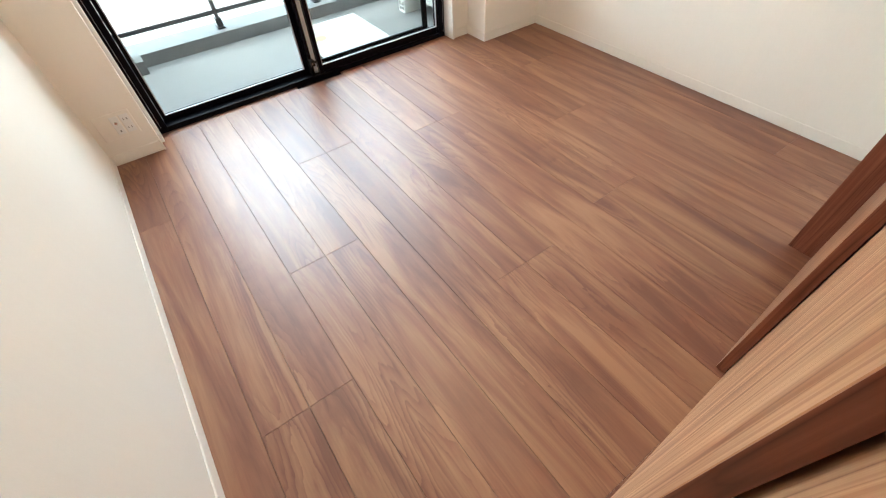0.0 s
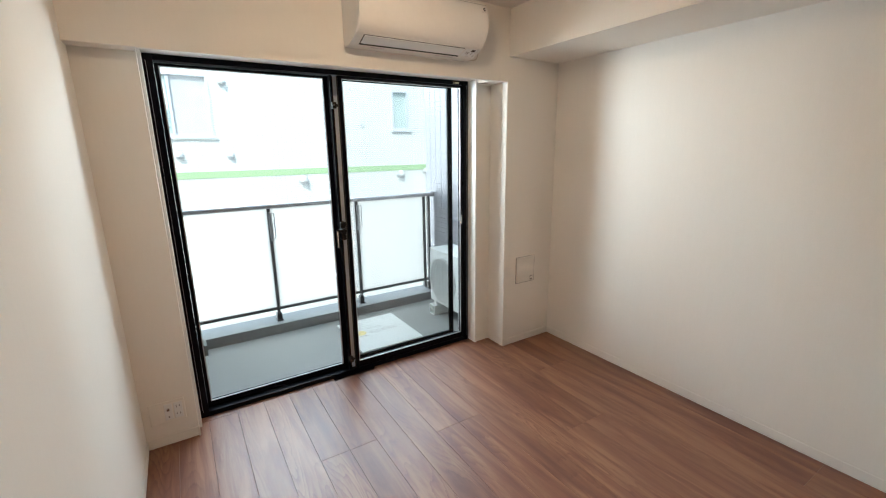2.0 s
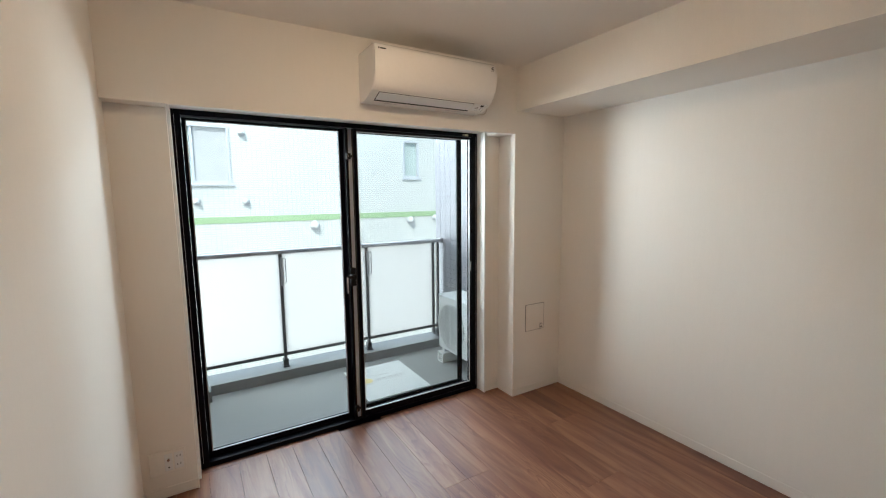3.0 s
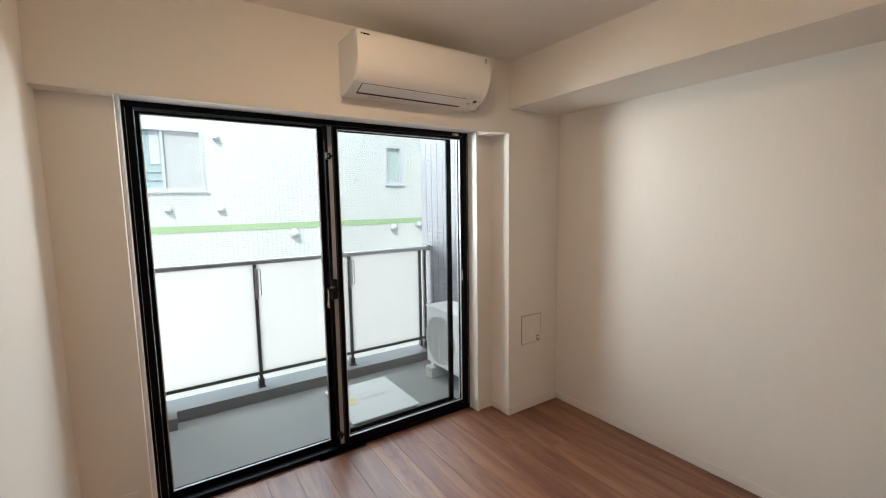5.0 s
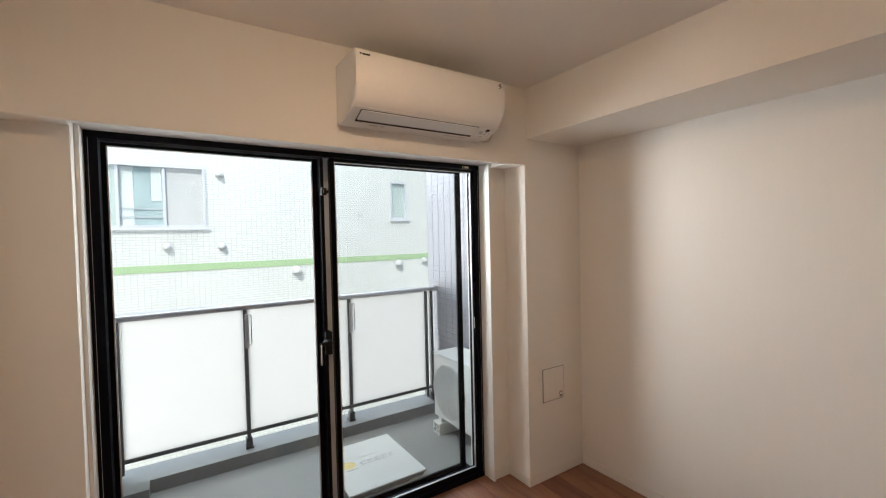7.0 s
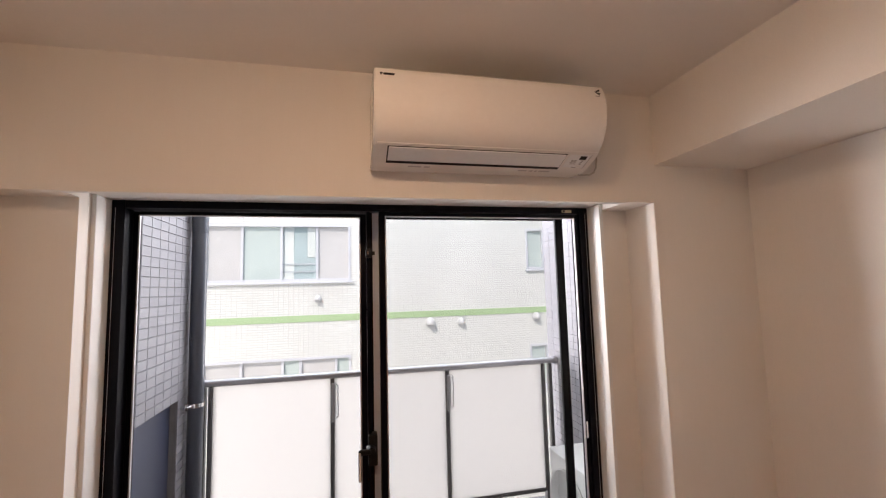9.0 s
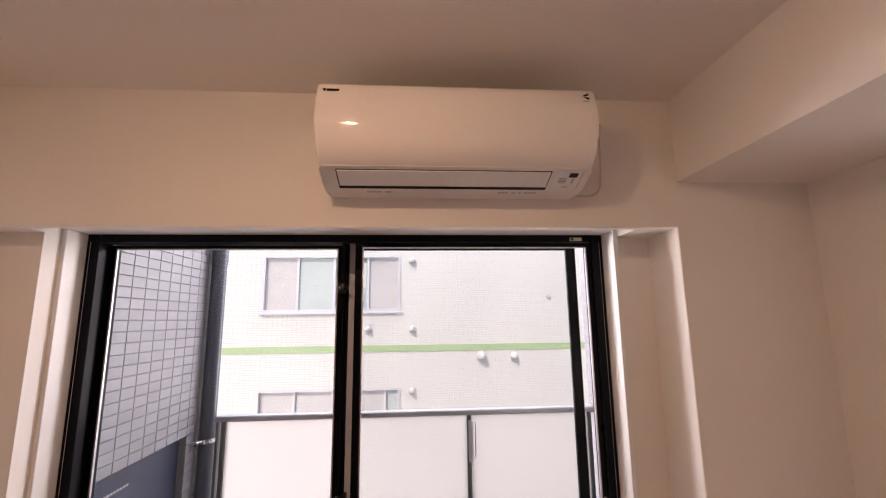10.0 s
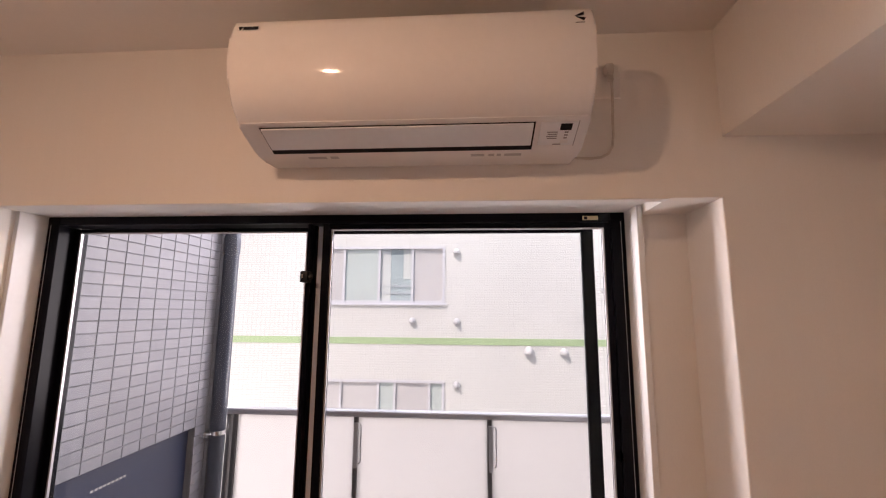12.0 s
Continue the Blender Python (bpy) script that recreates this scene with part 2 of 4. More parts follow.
def tile_clay(name):
    """Grey-lilac unglazed tile that differs a little from piece to piece."""
    m, nt, b = nodes_of(name)
    info = nt.nodes.new("ShaderNodeObjectInfo")
    geo = nt.nodes.new("ShaderNodeNewGeometry")
    addn = nt.nodes.new("ShaderNodeMath")
    addn.operation = "ADD"
    fr = nt.nodes.new("ShaderNodeMath")
    fr.operation = "FRACT"
    nt.links.new(info.outputs["Random"], addn.inputs[0])
    nt.links.new(geo.outputs["Random Per Island"], addn.inputs[1])
    nt.links.new(addn.outputs[0], fr.inputs[0])
    n = add(nt, "ShaderNodeTexNoise", Scale=55.0, Detail=5.0)
    nt.links.new(coords(nt), n.inputs["Vector"])
    mix = nt.nodes.new("ShaderNodeMixRGB")
    mix.inputs[0].default_value = 0.45
    nt.links.new(fr.outputs[0], mix.inputs[1])
    nt.links.new(n.outputs[0], mix.inputs[2])
    nt.links.new(ramp(nt, mix.outputs[0], [(0.1, (0.245, 0.235, 0.255)), (0.9, (0.305, 0.292, 0.312))]), b.inputs["Base Color"])
    b.inputs["Roughness"].default_value = 0.55
    bump(nt, b, n.outputs[0], 0.2, 0.001)
    return m


M_WALL = wallpaper("wallpaper", (0.86, 0.83, 0.775))
M_CEIL = wallpaper("ceiling_paper", (0.86, 0.83, 0.78))
M_TRIM = plain("white_trim", (0.86, 0.83, 0.775), 0.35, vary=0.02, relief=0.03)
M_CASING = plain("white_casing", (0.84, 0.84, 0.81), 0.4, spec=0.4, vary=0.02, relief=0.02)
M_FLOOR = floor_wood("walnut_floor", (0.150, 0.050, 0.026), (0.222, 0.088, 0.045), (0.32, 0.157, 0.081))
M_GROOVE = plain("floor_groove", (0.07, 0.035, 0.025), 0.8, vary=0.1)
M_DOOR = wood("striped_door_wood", (0.23, 0.090, 0.042), (0.40, 0.195, 0.098), (0.64, 0.41, 0.24), 2, rough=0.42, rings=0.3, fine=0.6, wide=3.2, width=0.14, length=0.22)
# darker copy of the striped door wood, shade on door_1 put into its colour
M_DOOR_SHADED = wood("shaded_door_wood", (0.15, 0.058, 0.028), (0.25, 0.11, 0.055), (0.37, 0.20, 0.11), 2, rough=0.42, rings=0.3, fine=0.6, wide=4.6, width=0.17, length=0.26)
M_EDGE = wood("dark_door_edge", (0.095, 0.027, 0.014), (0.18, 0.056, 0.031), (0.29, 0.11, 0.062), 2, rough=0.45, spec=0.35, rings=0.3, wide=3.5, width=0.2, length=0.5)
M_BLACK = plain("black_aluminium", (0.003, 0.003, 0.006), 0.30, vary=0.15, grain=300, relief=0.03, spec=0.10)
M_SCREEN = plain("screen_frame", (0.006, 0.006, 0.007), 0.45, vary=0.1, relief=0.03, spec=0.2)
M_SILVER = plain("grey_aluminium", (0.55, 0.55, 0.57), 0.35, metal=0.6, vary=0.05, grain=200, relief=0.03)
# pale blue tint paints the daylight that the stile channel reflects
M_STRIP = plain("daylit_strip", (0.64, 0.69, 0.78), 0.4, spec=0.2, vary=0.03, grain=200, relief=0.03)
# lighter than the post metal: sky light on the top rail is in the colour
M_RAIL = plain("skylit_bronze_aluminium", (0.42, 0.41, 0.42), 0.4, metal=0.5, vary=0.08, grain=200, relief=0.04)
M_POST = plain("dark_bronze_aluminium", (0.11, 0.105, 0.105), 0.4, metal=0.4, vary=0.08, grain=200, relief=0.04)
M_FOOT = plain("cast_dark_foot", (0.045, 0.043, 0.043), 0.45, vary=0.1, relief=0.1)
M_STEEL = plain("polished_steel", (0.7, 0.7, 0.7), 0.22, metal=1.0, vary=0.05, grain=200, relief=0.02)
M_GLASS = clear_glass("window_glass")
M_MILK = milky_glass("milky_glass")
M_NET = screen_mesh("insect_net")
M_CONC = plain("balcony_concrete", (0.31, 0.307, 0.297), 0.7, vary=0.075, grain=35, relief=0.12, big=2.2)
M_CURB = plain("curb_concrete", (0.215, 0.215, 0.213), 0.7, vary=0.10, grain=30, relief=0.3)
M_JOINT = plain("tile_joint", (0.215, 0.207, 0.215), 0.85, vary=0.08)
M_TILE = tile_clay("clay_tile")
M_FAC = facade_tiles("facade_tile")
M_GREEN = plain("green_band", (0.36, 0.48, 0.26), 0.5, vary=0.05, big=1.0)
M_SASH = plain("far_window_frame", (0.60, 0.60, 0.61), 0.4, metal=0.2, vary=0.04)
M_VENT = plain("far_vent_metal", (0.52, 0.51, 0.49), 0.4, vary=0.05)
M_PLASTIC = plain("white_plastic", (0.86, 0.84, 0.81), 0.06, vary=0.015, relief=0.0)
# cooler, brighter white than the body; the flap's window reflection is in the colour
M_PLASTIC2 = plain("cool_lit_plastic", (0.87, 0.88, 0.88), 0.22, vary=0.02, relief=0.02)
M_DARK = plain("dark_plastic", (0.008, 0.008, 0.009), 0.35, vary=0.1, relief=0.02, spec=0.25)
M_PRINT = plain("grey_print", (0.30, 0.28, 0.27), 0.6, vary=0.05, relief=0.0)
M_FAINT = plain("faint_print", (0.45, 0.43, 0.42), 0.6, vary=0.05, relief=0.0)
M_YELLOW = plain("yellow_print", (0.80, 0.66, 0.30), 0.6, vary=0.08, relief=0.0)
M_LABEL = plain("pale_yellow_label", (0.72, 0.66, 0.40), 0.5, vary=0.05, relief=0.0)
M_ODU = plain("ivory_steel", (0.74, 0.735, 0.70), 0.4, vary=0.03, relief=0.03)
M_PIPE = plain("grey_pipe", (0.052, 0.058, 0.078), 0.3, vary=0.06, relief=0.03)
M_BOARD = plain("slate_board", (0.026, 0.036, 0.078), 0.4, vary=0.06, big=2.0)
M_HATCH = plain("white_hatch_paint", (0.74, 0.75, 0.73), 0.4, vary=0.05, big=5.0)
M_GROUND = plain("pale_paving", (0.48, 0.47, 0.45), 0.8, vary=0.12, big=1.0)
M_FROST = plain("frosted_far_pane", (0.53, 0.515, 0.49), 0.25, vary=0.05, big=4.0)
M_FROST_GREEN = plain("greenish_far_pane", (0.47, 0.53, 0.49), 0.2, vary=0.05, big=4.0)
M_CURTAIN = plain("pale_curtain", (0.76, 0.76, 0.72), 0.8, vary=0.05)
M_PANE_BACKING = plain("pane_backing_paint", (0.48, 0.55, 0.55), 0.6, vary=0.12, big=3.0)
M_ROOMDIM = plain("dim_room", (0.70, 0.73, 0.72), 0.8, vary=0.2, big=1.5)
M_CORD = plain("ivory_cord", (0.62, 0.56, 0.48), 0.5, vary=0.04)


# ---------------------------------------------------------------- building helpers
def box(bm, x0, x1, y0, y1, z0, z1, bevel=0.0, seg=1):
    r = bmesh.ops.create_cube(bm, size=1.0, matrix=Matrix.LocRotScale(((x0 + x1) / 2, (y0 + y1) / 2, (z0 + z1) / 2), None, (x1 - x0, y1 - y0, z1 - z0)))
    if bevel:
        vs = set(r["verts"])
        es = [e for e in bm.edges if e.verts[0] in vs and e.verts[1] in vs]
        bmesh.ops.bevel(bm, geom=es, offset=bevel, segments=seg, affect="EDGES", profile=0.5)
    return bm


def cyl(bm, a, b, r0, r1=None, n=20):
    a, b = Vector(a), Vector(b)
    m = Matrix.Translation((a + b) / 2) @ (b - a).to_track_quat("Z", "Y").to_matrix().to_4x4()
    bmesh.ops.create_cone(bm, cap_ends=True, segments=n, radius1=r0, radius2=r0 if r1 is None else r1, depth=(b - a).length, matrix=m)
    return bm


def tube(bm, points, r, n=8):
    """A round rod along a line of points."""
    pts = [Vector(p) for p in points]
    rings = []
    for i, p in enumerate(pts):
        d = (pts[min(i + 1, len(pts) - 1)] - pts[max(i - 1, 0)]).normalized()
        q = d.to_track_quat("Z", "Y")
        rings.append([bm.verts.new(p + q @ Vector((r * math.cos(2 * math.pi * k / n), r * math.sin(2 * math.pi * k / n), 0))) for k in range(n)])
    for a, b in zip(rings, rings[1:]):
        for k in range(n):
            bm.faces.new((a[k], a[(k + 1) % n], b[(k + 1) % n], b[k]))
    bm.faces.new(rings[0][::-1])
    bm.faces.new(rings[-1])
    return bm


def prism(bm, outline, x0, x1):
    """A (y, z) outline drawn out along x."""
    a = [bm.verts.new((x0, y, z)) for y, z in outline]
    b = [bm.verts.new((x1, y, z)) for y, z in outline]
    n = len(outline)
    for i in range(n):
        bm.faces.new((a[i], a[(i + 1) % n], b[(i + 1) % n], b[i]))
    bm.faces.new(a[::-1])
    bm.faces.new(b)
    return bm


def part(name, bm, material, parent=None, label="", smooth=False):
    bmesh.ops.recalc_face_normals(bm, faces=bm.faces)
    me = bpy.data.meshes.new(name)
    if smooth:
        for f in bm.faces:
            f.smooth = True
        for e in bm.edges:
            if len(e.link_faces) == 2 and e.calc_face_angle() > 0.6:
                e.smooth = False
    bm.to_mesh(me)
    bm.free()
    me.materials.append(material)
    ob = new(name, me)
    if parent is not None:
        ob.parent = parent
    if label:
        tagged(ob, label)
    return ob


def B(*boxes, bevel=0.0, seg=1):
    bm = bmesh.new()
    for b in boxes:
        box(bm, *b, bevel=bevel, seg=seg)
    return bm


def thing(name, label, category, at=(0, 0, 0), group=""):
    ob = new(name)
    ob.location = at
    ob.empty_display_size = 0.1
    return tagged(ob, label, category, group)


def structure(name, bm, material, label="", category=""):
    return tagged(part(name, bm, material), label, category, kind="structure")


def wpart(name, bm, material, parent, label="", smooth=False):
    """A part built in world coordinates, under a thing or under a part."""
    ob = part(name, bm, material, parent, label, smooth)
    if parent.type == "EMPTY":
        ob.matrix_parent_inverse = Matrix.Translation(parent.location).inverted()
    return ob


# ---------------------------------------------------------------- the room
XL, XR, ZC = -0.25, 2.525, 2.39        # left wall, right wall, ceiling
YB = -2.14                              # room side of the wall behind
WX0, WX1, WY, WZ0, WZ1 = 0.0, 1.902, 0.26, -0.02, 1.972   # window frame
BEAM_Z = 1.942
YH = -5.2                               # end of the space behind the door

structure("wall_left", B((XL - 0.15, XL, YH - 0.15, 0.45, -0.3, ZC + 0.1)), M_WALL, "off-white wallpapered side wall", "wall")
structure("wall_right", B((XR, XR + 0.15, YH - 0.15, 0.45, -0.3, ZC + 0.1)), M_WALL, "off-white wallpapered side wall", "wall")
structure("wall_south", B((XL, XR, YH - 0.15, YH, -0.3, ZC + 0.1)), M_WALL, "plain off-white end wall", "wall")
structure("ceiling", B((XL, XR, YH, 0.42, ZC, ZC + 0.1)), M_CEIL, "off-white papered ceiling", "ceiling")
structure("wall_north_head", B((XL, XR, 0.0, 0.016, BEAM_Z, ZC), (XL, XR, 0.016, 0.42, 1.974, ZC), (XL, -0.014, 0.016, 0.42, BEAM_Z, 1.974), (1.918, XR, 0.016, 0.42, BEAM_Z, 1.974)), M_WALL, "wallpapered lintel beam over the window", "wall")
structure("wall_north_left", B((XL, -0.014, 0.10, 0.42, -0.3, BEAM_Z)), M_WALL, "narrow wallpapered wall beside the window", "wall")
bm = B((2.045, XR, 0.0, 0.42, -0.3, BEAM_Z))
corner = [e for e in bm.edges if all(v.co.x < 2.05 and v.co.y < 0.01 for v in e.verts)]
bmesh.ops.bevel(bm, geom=corner, offset=0.005, segments=3, affect="EDGES", profile=0.5)
structure("wall_north_right", bm, M_WALL, "wallpapered pillar beside the window", "wall")
structure("wall_north_recess", B((1.917, 2.045, 0.182, 0.42, -0.3, BEAM_Z)), M_WALL, "narrow recessed wall between casing and pillar", "wall")
structure("ceiling_beam", B((2.058, XR, -2.14, 0.0, 2.098, ZC), bevel=0.0), M_WALL, "boxed-out wallpapered beam under the ceiling", "beam")
# wall behind, with the dark jamb of the sliding door
structure("wall_behind", B((1.80, XR, -2.24, YB, -0.02, ZC)), M_WALL, "short wall beside the sliding door", "wall")
structure("wall_over_door", B((XL, 1.80, -2.24, YB, 2.06, ZC)), M_WALL, "wall over the sliding door", "wall")
structure("trim_door_jamb", B((1.768, 1.80, -2.242, -2.138, 0.0, 2.06), bevel=0.002), M_EDGE, "dark-stained wooden door jamb", "door jamb")
structure("trim_door_head", B((XL, 1.768, -2.242, -2.138, 2.03, 2.06), bevel=0.002), M_EDGE, "dark-stained wooden door head", "door head")

# floor: a dark bed, boards laid on it further down
structure("floor_bed", B((XL, XR, YH, 0.26, -0.12, -0.013)), M_GROOVE, "dark bed under the floorboards", "floor")


def baseboard(name, bx):
    return structure(name, B(bx, bevel=0.002), M_TRIM, "low white skirting board", "baseboard")


baseboard("baseboard", (XL, XL + 0.005, -2.13, 0.10, 0.0, 0.055))
baseboard("baseboard", (XR - 0.005, XR, -2.13, 0.0, 0.0, 0.055))
baseboard("baseboard", (XL + 0.005, -0.012, 0.095, 0.10, 0.0, 0.055))
baseboard("baseboard", (2.043, XR - 0.005, -0.005, 0.0, 0.0, 0.055))
baseboard("baseboard", (2.040, 2.045, -0.005, 0.182, 0.0, 0.055))
baseboard("baseboard", (1.918, 2.040, 0.177, 0.182, 0.0, 0.055))

structure("trim_corner_guard", B((-0.019, -0.0095, 0.0885, 0.0945, 0.0, 0.062), bevel=0.002), M_TRIM, "small white corner cap on the skirting", "corner cap")

# casing of the window opening
structure("trim_casing_left", B((-0.014, 0.0, 0.168, WY + 0.02, 0.0, 1.9665), bevel=0.0015), M_CASING, "white window casing board", "window casing")
structure("trim_casing_right", B((WX1, 1.918, 0.165, WY + 0.02, 0.0, 1.9665), bevel=0.0015), M_CASING, "white window casing board", "window casing")
structure("trim_casing_head", B((-0.014, 1.918, 0.016, WY - 0.001, 1.967, 1.9738), (-0.014, 1.918, -0.002, 0.024, 1.9385, 1.9415), (-0.014, 1.918, 0.0165, 0.024, 1.9415, 1.967), bevel=0.0008), M_CASING, "white window casing head", "window casing")

# ---------------------------------------------------------------- the sliding window
win = thing("window_1", "black aluminium sliding balcony window with clear panes", "window", (0.95, 0.3, 0))
win["kind"] = "structure"
FD = 0.335                              # outer depth of the frame
wpart("window_frame", B((WX0, WX0 + 0.042, WY, FD, WZ0, WZ1), (WX1 - 0.042, WX1, WY, FD, WZ0, WZ1),
                        (WX0 + 0.042, WX1 - 0.042, WY, FD, WZ1 - 0.032, WZ1), (WX0 + 0.042, WX1 - 0.042, WY, FD, WZ0, 0.026), bevel=0.002), M_BLACK, win)


def sash(name, x0, x1, y, sl, sr, lo, hi):
    """A sash: two stiles of width sl and sr, rails from lo and to hi, and its pane."""
    zb, zt = 0.027, WZ1 - 0.034
    s = wpart(name, B((x0, x0 + sl, y, y + 0.03, zb, zt), (x1 - sr, x1, y, y + 0.03, zb, zt),
                      (x0 + sl, x1 - sr, y, y + 0.03, hi, zt), (x0 + sl, x1 - sr, y, y + 0.03, zb, lo), bevel=0.0015), M_BLACK, win)
    g = wpart("pane", B((x0 + sl - 0.004, x1 - sr + 0.004, y + 0.013, y + 0.017, lo - 0.004, hi + 0.004)), M_GLASS, s, "clear window pane")
    g.visible_shadow = False
    wpart("bead", B((x0 + sl, x0 + sl + 0.005, y - 0.001, y + 0.008, lo, hi), (x1 - sr - 0.005, x1 - sr, y - 0.001, y + 0.008, lo, hi),
                    (x0 + sl + 0.005, x1 - sr - 0.005, y - 0.001, y + 0.008, lo, lo + 0.004), (x0 + sl + 0.005, x1 - sr - 0.005, y - 0.001, y + 0.008, hi - 0.004, hi)), M_SILVER, s, "thin grey glazing bead")
    return s


outer = sash("sash", 0.043, 0.935, 0.322, 0.018, 0.054, 0.056, 1.925)
inner = sash("sash", 0.956, 1.859, 0.270, 0.022, 0.018, 0.070, 1.922)
wpart("meeting_stile", B((0.903, 0.916, 0.262, 0.310, 0.027, WZ1 - 0.034), (0.9162, 0.9275, 0.286, 0.309, 0.0275, WZ1 - 0.0345), bevel=0.0015), M_BLACK, inner, "black meeting stile")
wpart("weather_strip", B((0.9277, 0.9528, 0.292, 0.304, 0.027, WZ1 - 0.036)), M_STRIP, inner, "channel in the stile, tinted pale blue for reflected daylight")
wpart("stile_back", B((0.953, 0.9765, 0.262, 0.3015, 0.027, WZ1 - 0.034), bevel=0.0015), M_BLACK, inner)
# crescent lock and the two small stays on the meeting stile
bm = B((0.903, 0.938, 0.246, 0.296, 0.945, 1.062), bevel=0.005, seg=2)
cyl(bm, (0.912, 0.214, 1.01), (0.912, 0.254, 1.01), 0.016, 0.018, 16)
box(bm, 0.866, 0.914, 0.212, 0.226, 1.000, 1.020, bevel=0.004)
box(bm, 0.864, 0.875, 0.212, 0.226, 0.905, 1.018, bevel=0.004)
wpart("crescent_lock", bm, M_DARK, win, "black crescent lock", True)
wpart("lever_face", B((0.8665, 0.8725, 0.2096, 0.2121, 0.910, 1.012), bevel=0.0008), M_PLASTIC, win, "bright lever of the lock")
for zz in (1.765, 0.115):
    bm = B((0.899, 0.924, 0.226, 0.262, zz - 0.018, zz + 0.018), bevel=0.004, seg=2)
    cyl(bm, (0.921, 0.240, zz), (0.934, 0.240, zz), 0.009, 0.007, 12)
    wpart("safety_stop", bm, M_DARK, win, "small black safety stop", True)
    wpart("stop_button", B((0.905, 0.909, 0.2238, 0.2262, zz - 0.006, zz + 0.006)), M_STEEL, win, "bright stop button")
wpart("pull_recess", B((1.845, 1.853, 0.2685, 0.2705, 0.95, 1.02)), M_STEEL, win, "small steel pull on the stile")
for x in (0.0125, 1.8895):
    wpart("frame_line", B((x - 0.0007, x + 0.0007, WY - 0.0012, WY + 0.001, 0.03, 1.94)), M_SILVER, win, "thin bright line on the frame")
# outer tracks and the insect screen outside the right half
wpart("outer_track", B((WX0 + 0.042, WX1 - 0.042, FD, 0.40, WZ1 - 0.030, WZ1), (WX0 + 0.042, WX1 - 0.042, FD, 0.40, WZ0, 0.028)), M_BLACK, win, "black outer sliding track")
scr = wpart("insect_screen", B((0.920, 0.943, 0.375, 0.39, 0.03, 1.938), (1.798, 1.838, 0.375, 0.39, 0.03, 1.938),
                               (0.943, 1.798, 0.375, 0.39, 0.03, 0.055), (0.943, 1.798, 0.375, 0.39, 1.927, 1.938), bevel=0.002), M_SCREEN, win, "sliding insect screen with a black frame")
net = wpart("netting", B((0.943, 1.798, 0.382, 0.383, 0.055, 1.927)), M_NET, scr, "fine dark insect netting")
net.visible_shadow = False
wpart("sticker", B((1.775, 1.822, 0.2585, 0.26, 1.944, 1.957)), M_LABEL, win, "small pale yellow sticker on the frame")
wpart("sticker_mark", B((1.779, 1.789, 0.2575, 0.2586, 1.946, 1.955)), M_DARK, win, "dark mark on the sticker")

# ---------------------------------------------------------------- sliding door panels
def door_panel(name, x, y, length, thick, turn, face=None):
    """A panel whose front lower corner stands at x, y; turn: degrees off the x axis."""
    d = thing(name, "striped brown wooden sliding door panel with a dark edge", "door", (x, y, 0.0), "sliding door panels")
    d["kind"] = "structure"
    d.rotation_euler = (0, 0, radians(turn))
    part("panel", B((0.0012, length, -thick, 0, 0.004, 2.026), bevel=0.001), face or M_DOOR, d)
    part("edge_band", B((0, 0.0011, 0.0008 - thick, -0.0008, 0.004, 2.026)), M_EDGE, d, "dark edge band")
    return d


door_panel("door_1", 1.100, -2.2530, 0.655, 0.027, 2.8, M_DOOR_SHADED)
door_panel("door_2", 0.346, -2.3013, 0.80, 0.025, 1.4)
door_panel("door_3", 0.235, -2.3350, 0.80, 0.027, 1.4)

# ---------------------------------------------------------------- wall fittings
plate = thing("access_plate", "off-white square wall access plate on the pillar", "wall plate", (2.256, 0, 0.59))
bm = B((2.166, 2.347, -0.006, 0.0, 0.49, 0.69), bevel=0.002)
wpart("cover", bm, M_TRIM, plate)
# slightly larger grey sheet that paints the cover's edge shadow
wpart("gap", B((2.1625, 2.3505, -0.003, 0.0, 0.4865, 0.6935)), M_PRINT, plate, "grey rim painted for the shadow round the cover")
wpart("catch", B((2.305, 2.332, -0.0075, -0.006, 0.497, 0.533), bevel=0.0005), M_PRINT, plate, "small grey catch")
wpart("catch_face", B((2.309, 2.328, -0.0085, -0.0075, 0.511, 0.527)), M_TRIM, plate)

out = thing("wall_socket", "wide white wall socket plate with aerial and power outlets", "socket", (-0.138, 0.1, 0.19))
wpart("cover", B((-0.218, -0.060, 0.092, 0.10, 0.128, 0.250), bevel=0.003, seg=2), M_TRIM, out)
wpart("module", B((-0.152, -0.117, 0.0895, 0.092, 0.145, 0.234), bevel=0.001), M_PLASTIC2, out)
wpart("module", B((-0.110, -0.072, 0.0895, 0.092, 0.145, 0.234), bevel=0.001), M_PLASTIC2, out)
bm = bmesh.new()
cyl(bm, (-0.135, 0.080, 0.205), (-0.135, 0.0895, 0.205), 0.0065, None, 14)
wpart("aerial_jack", bm, M_STEEL, out, "steel aerial jack")
for zz in (0.168, 0.212):
    for xx in (-0.098, -0.084):
        wpart("slot", B((xx - 0.0012, xx + 0.0012, 0.0888, 0.0896, zz - 0.005, zz + 0.005)), M_DARK, out)
wpart("jack_hole", B((-0.138, -0.132, 0.0888, 0.0896, 0.158, 0.165)), M_DARK, out)

# ---------------------------------------------------------------- air conditioner
AX0, AX1 = 0.908, 1.686
ac = thing("air_conditioner", "white wall-mounted air conditioner above the window", "air conditioner", ((AX0 + AX1) / 2, 0.0, 2.15))
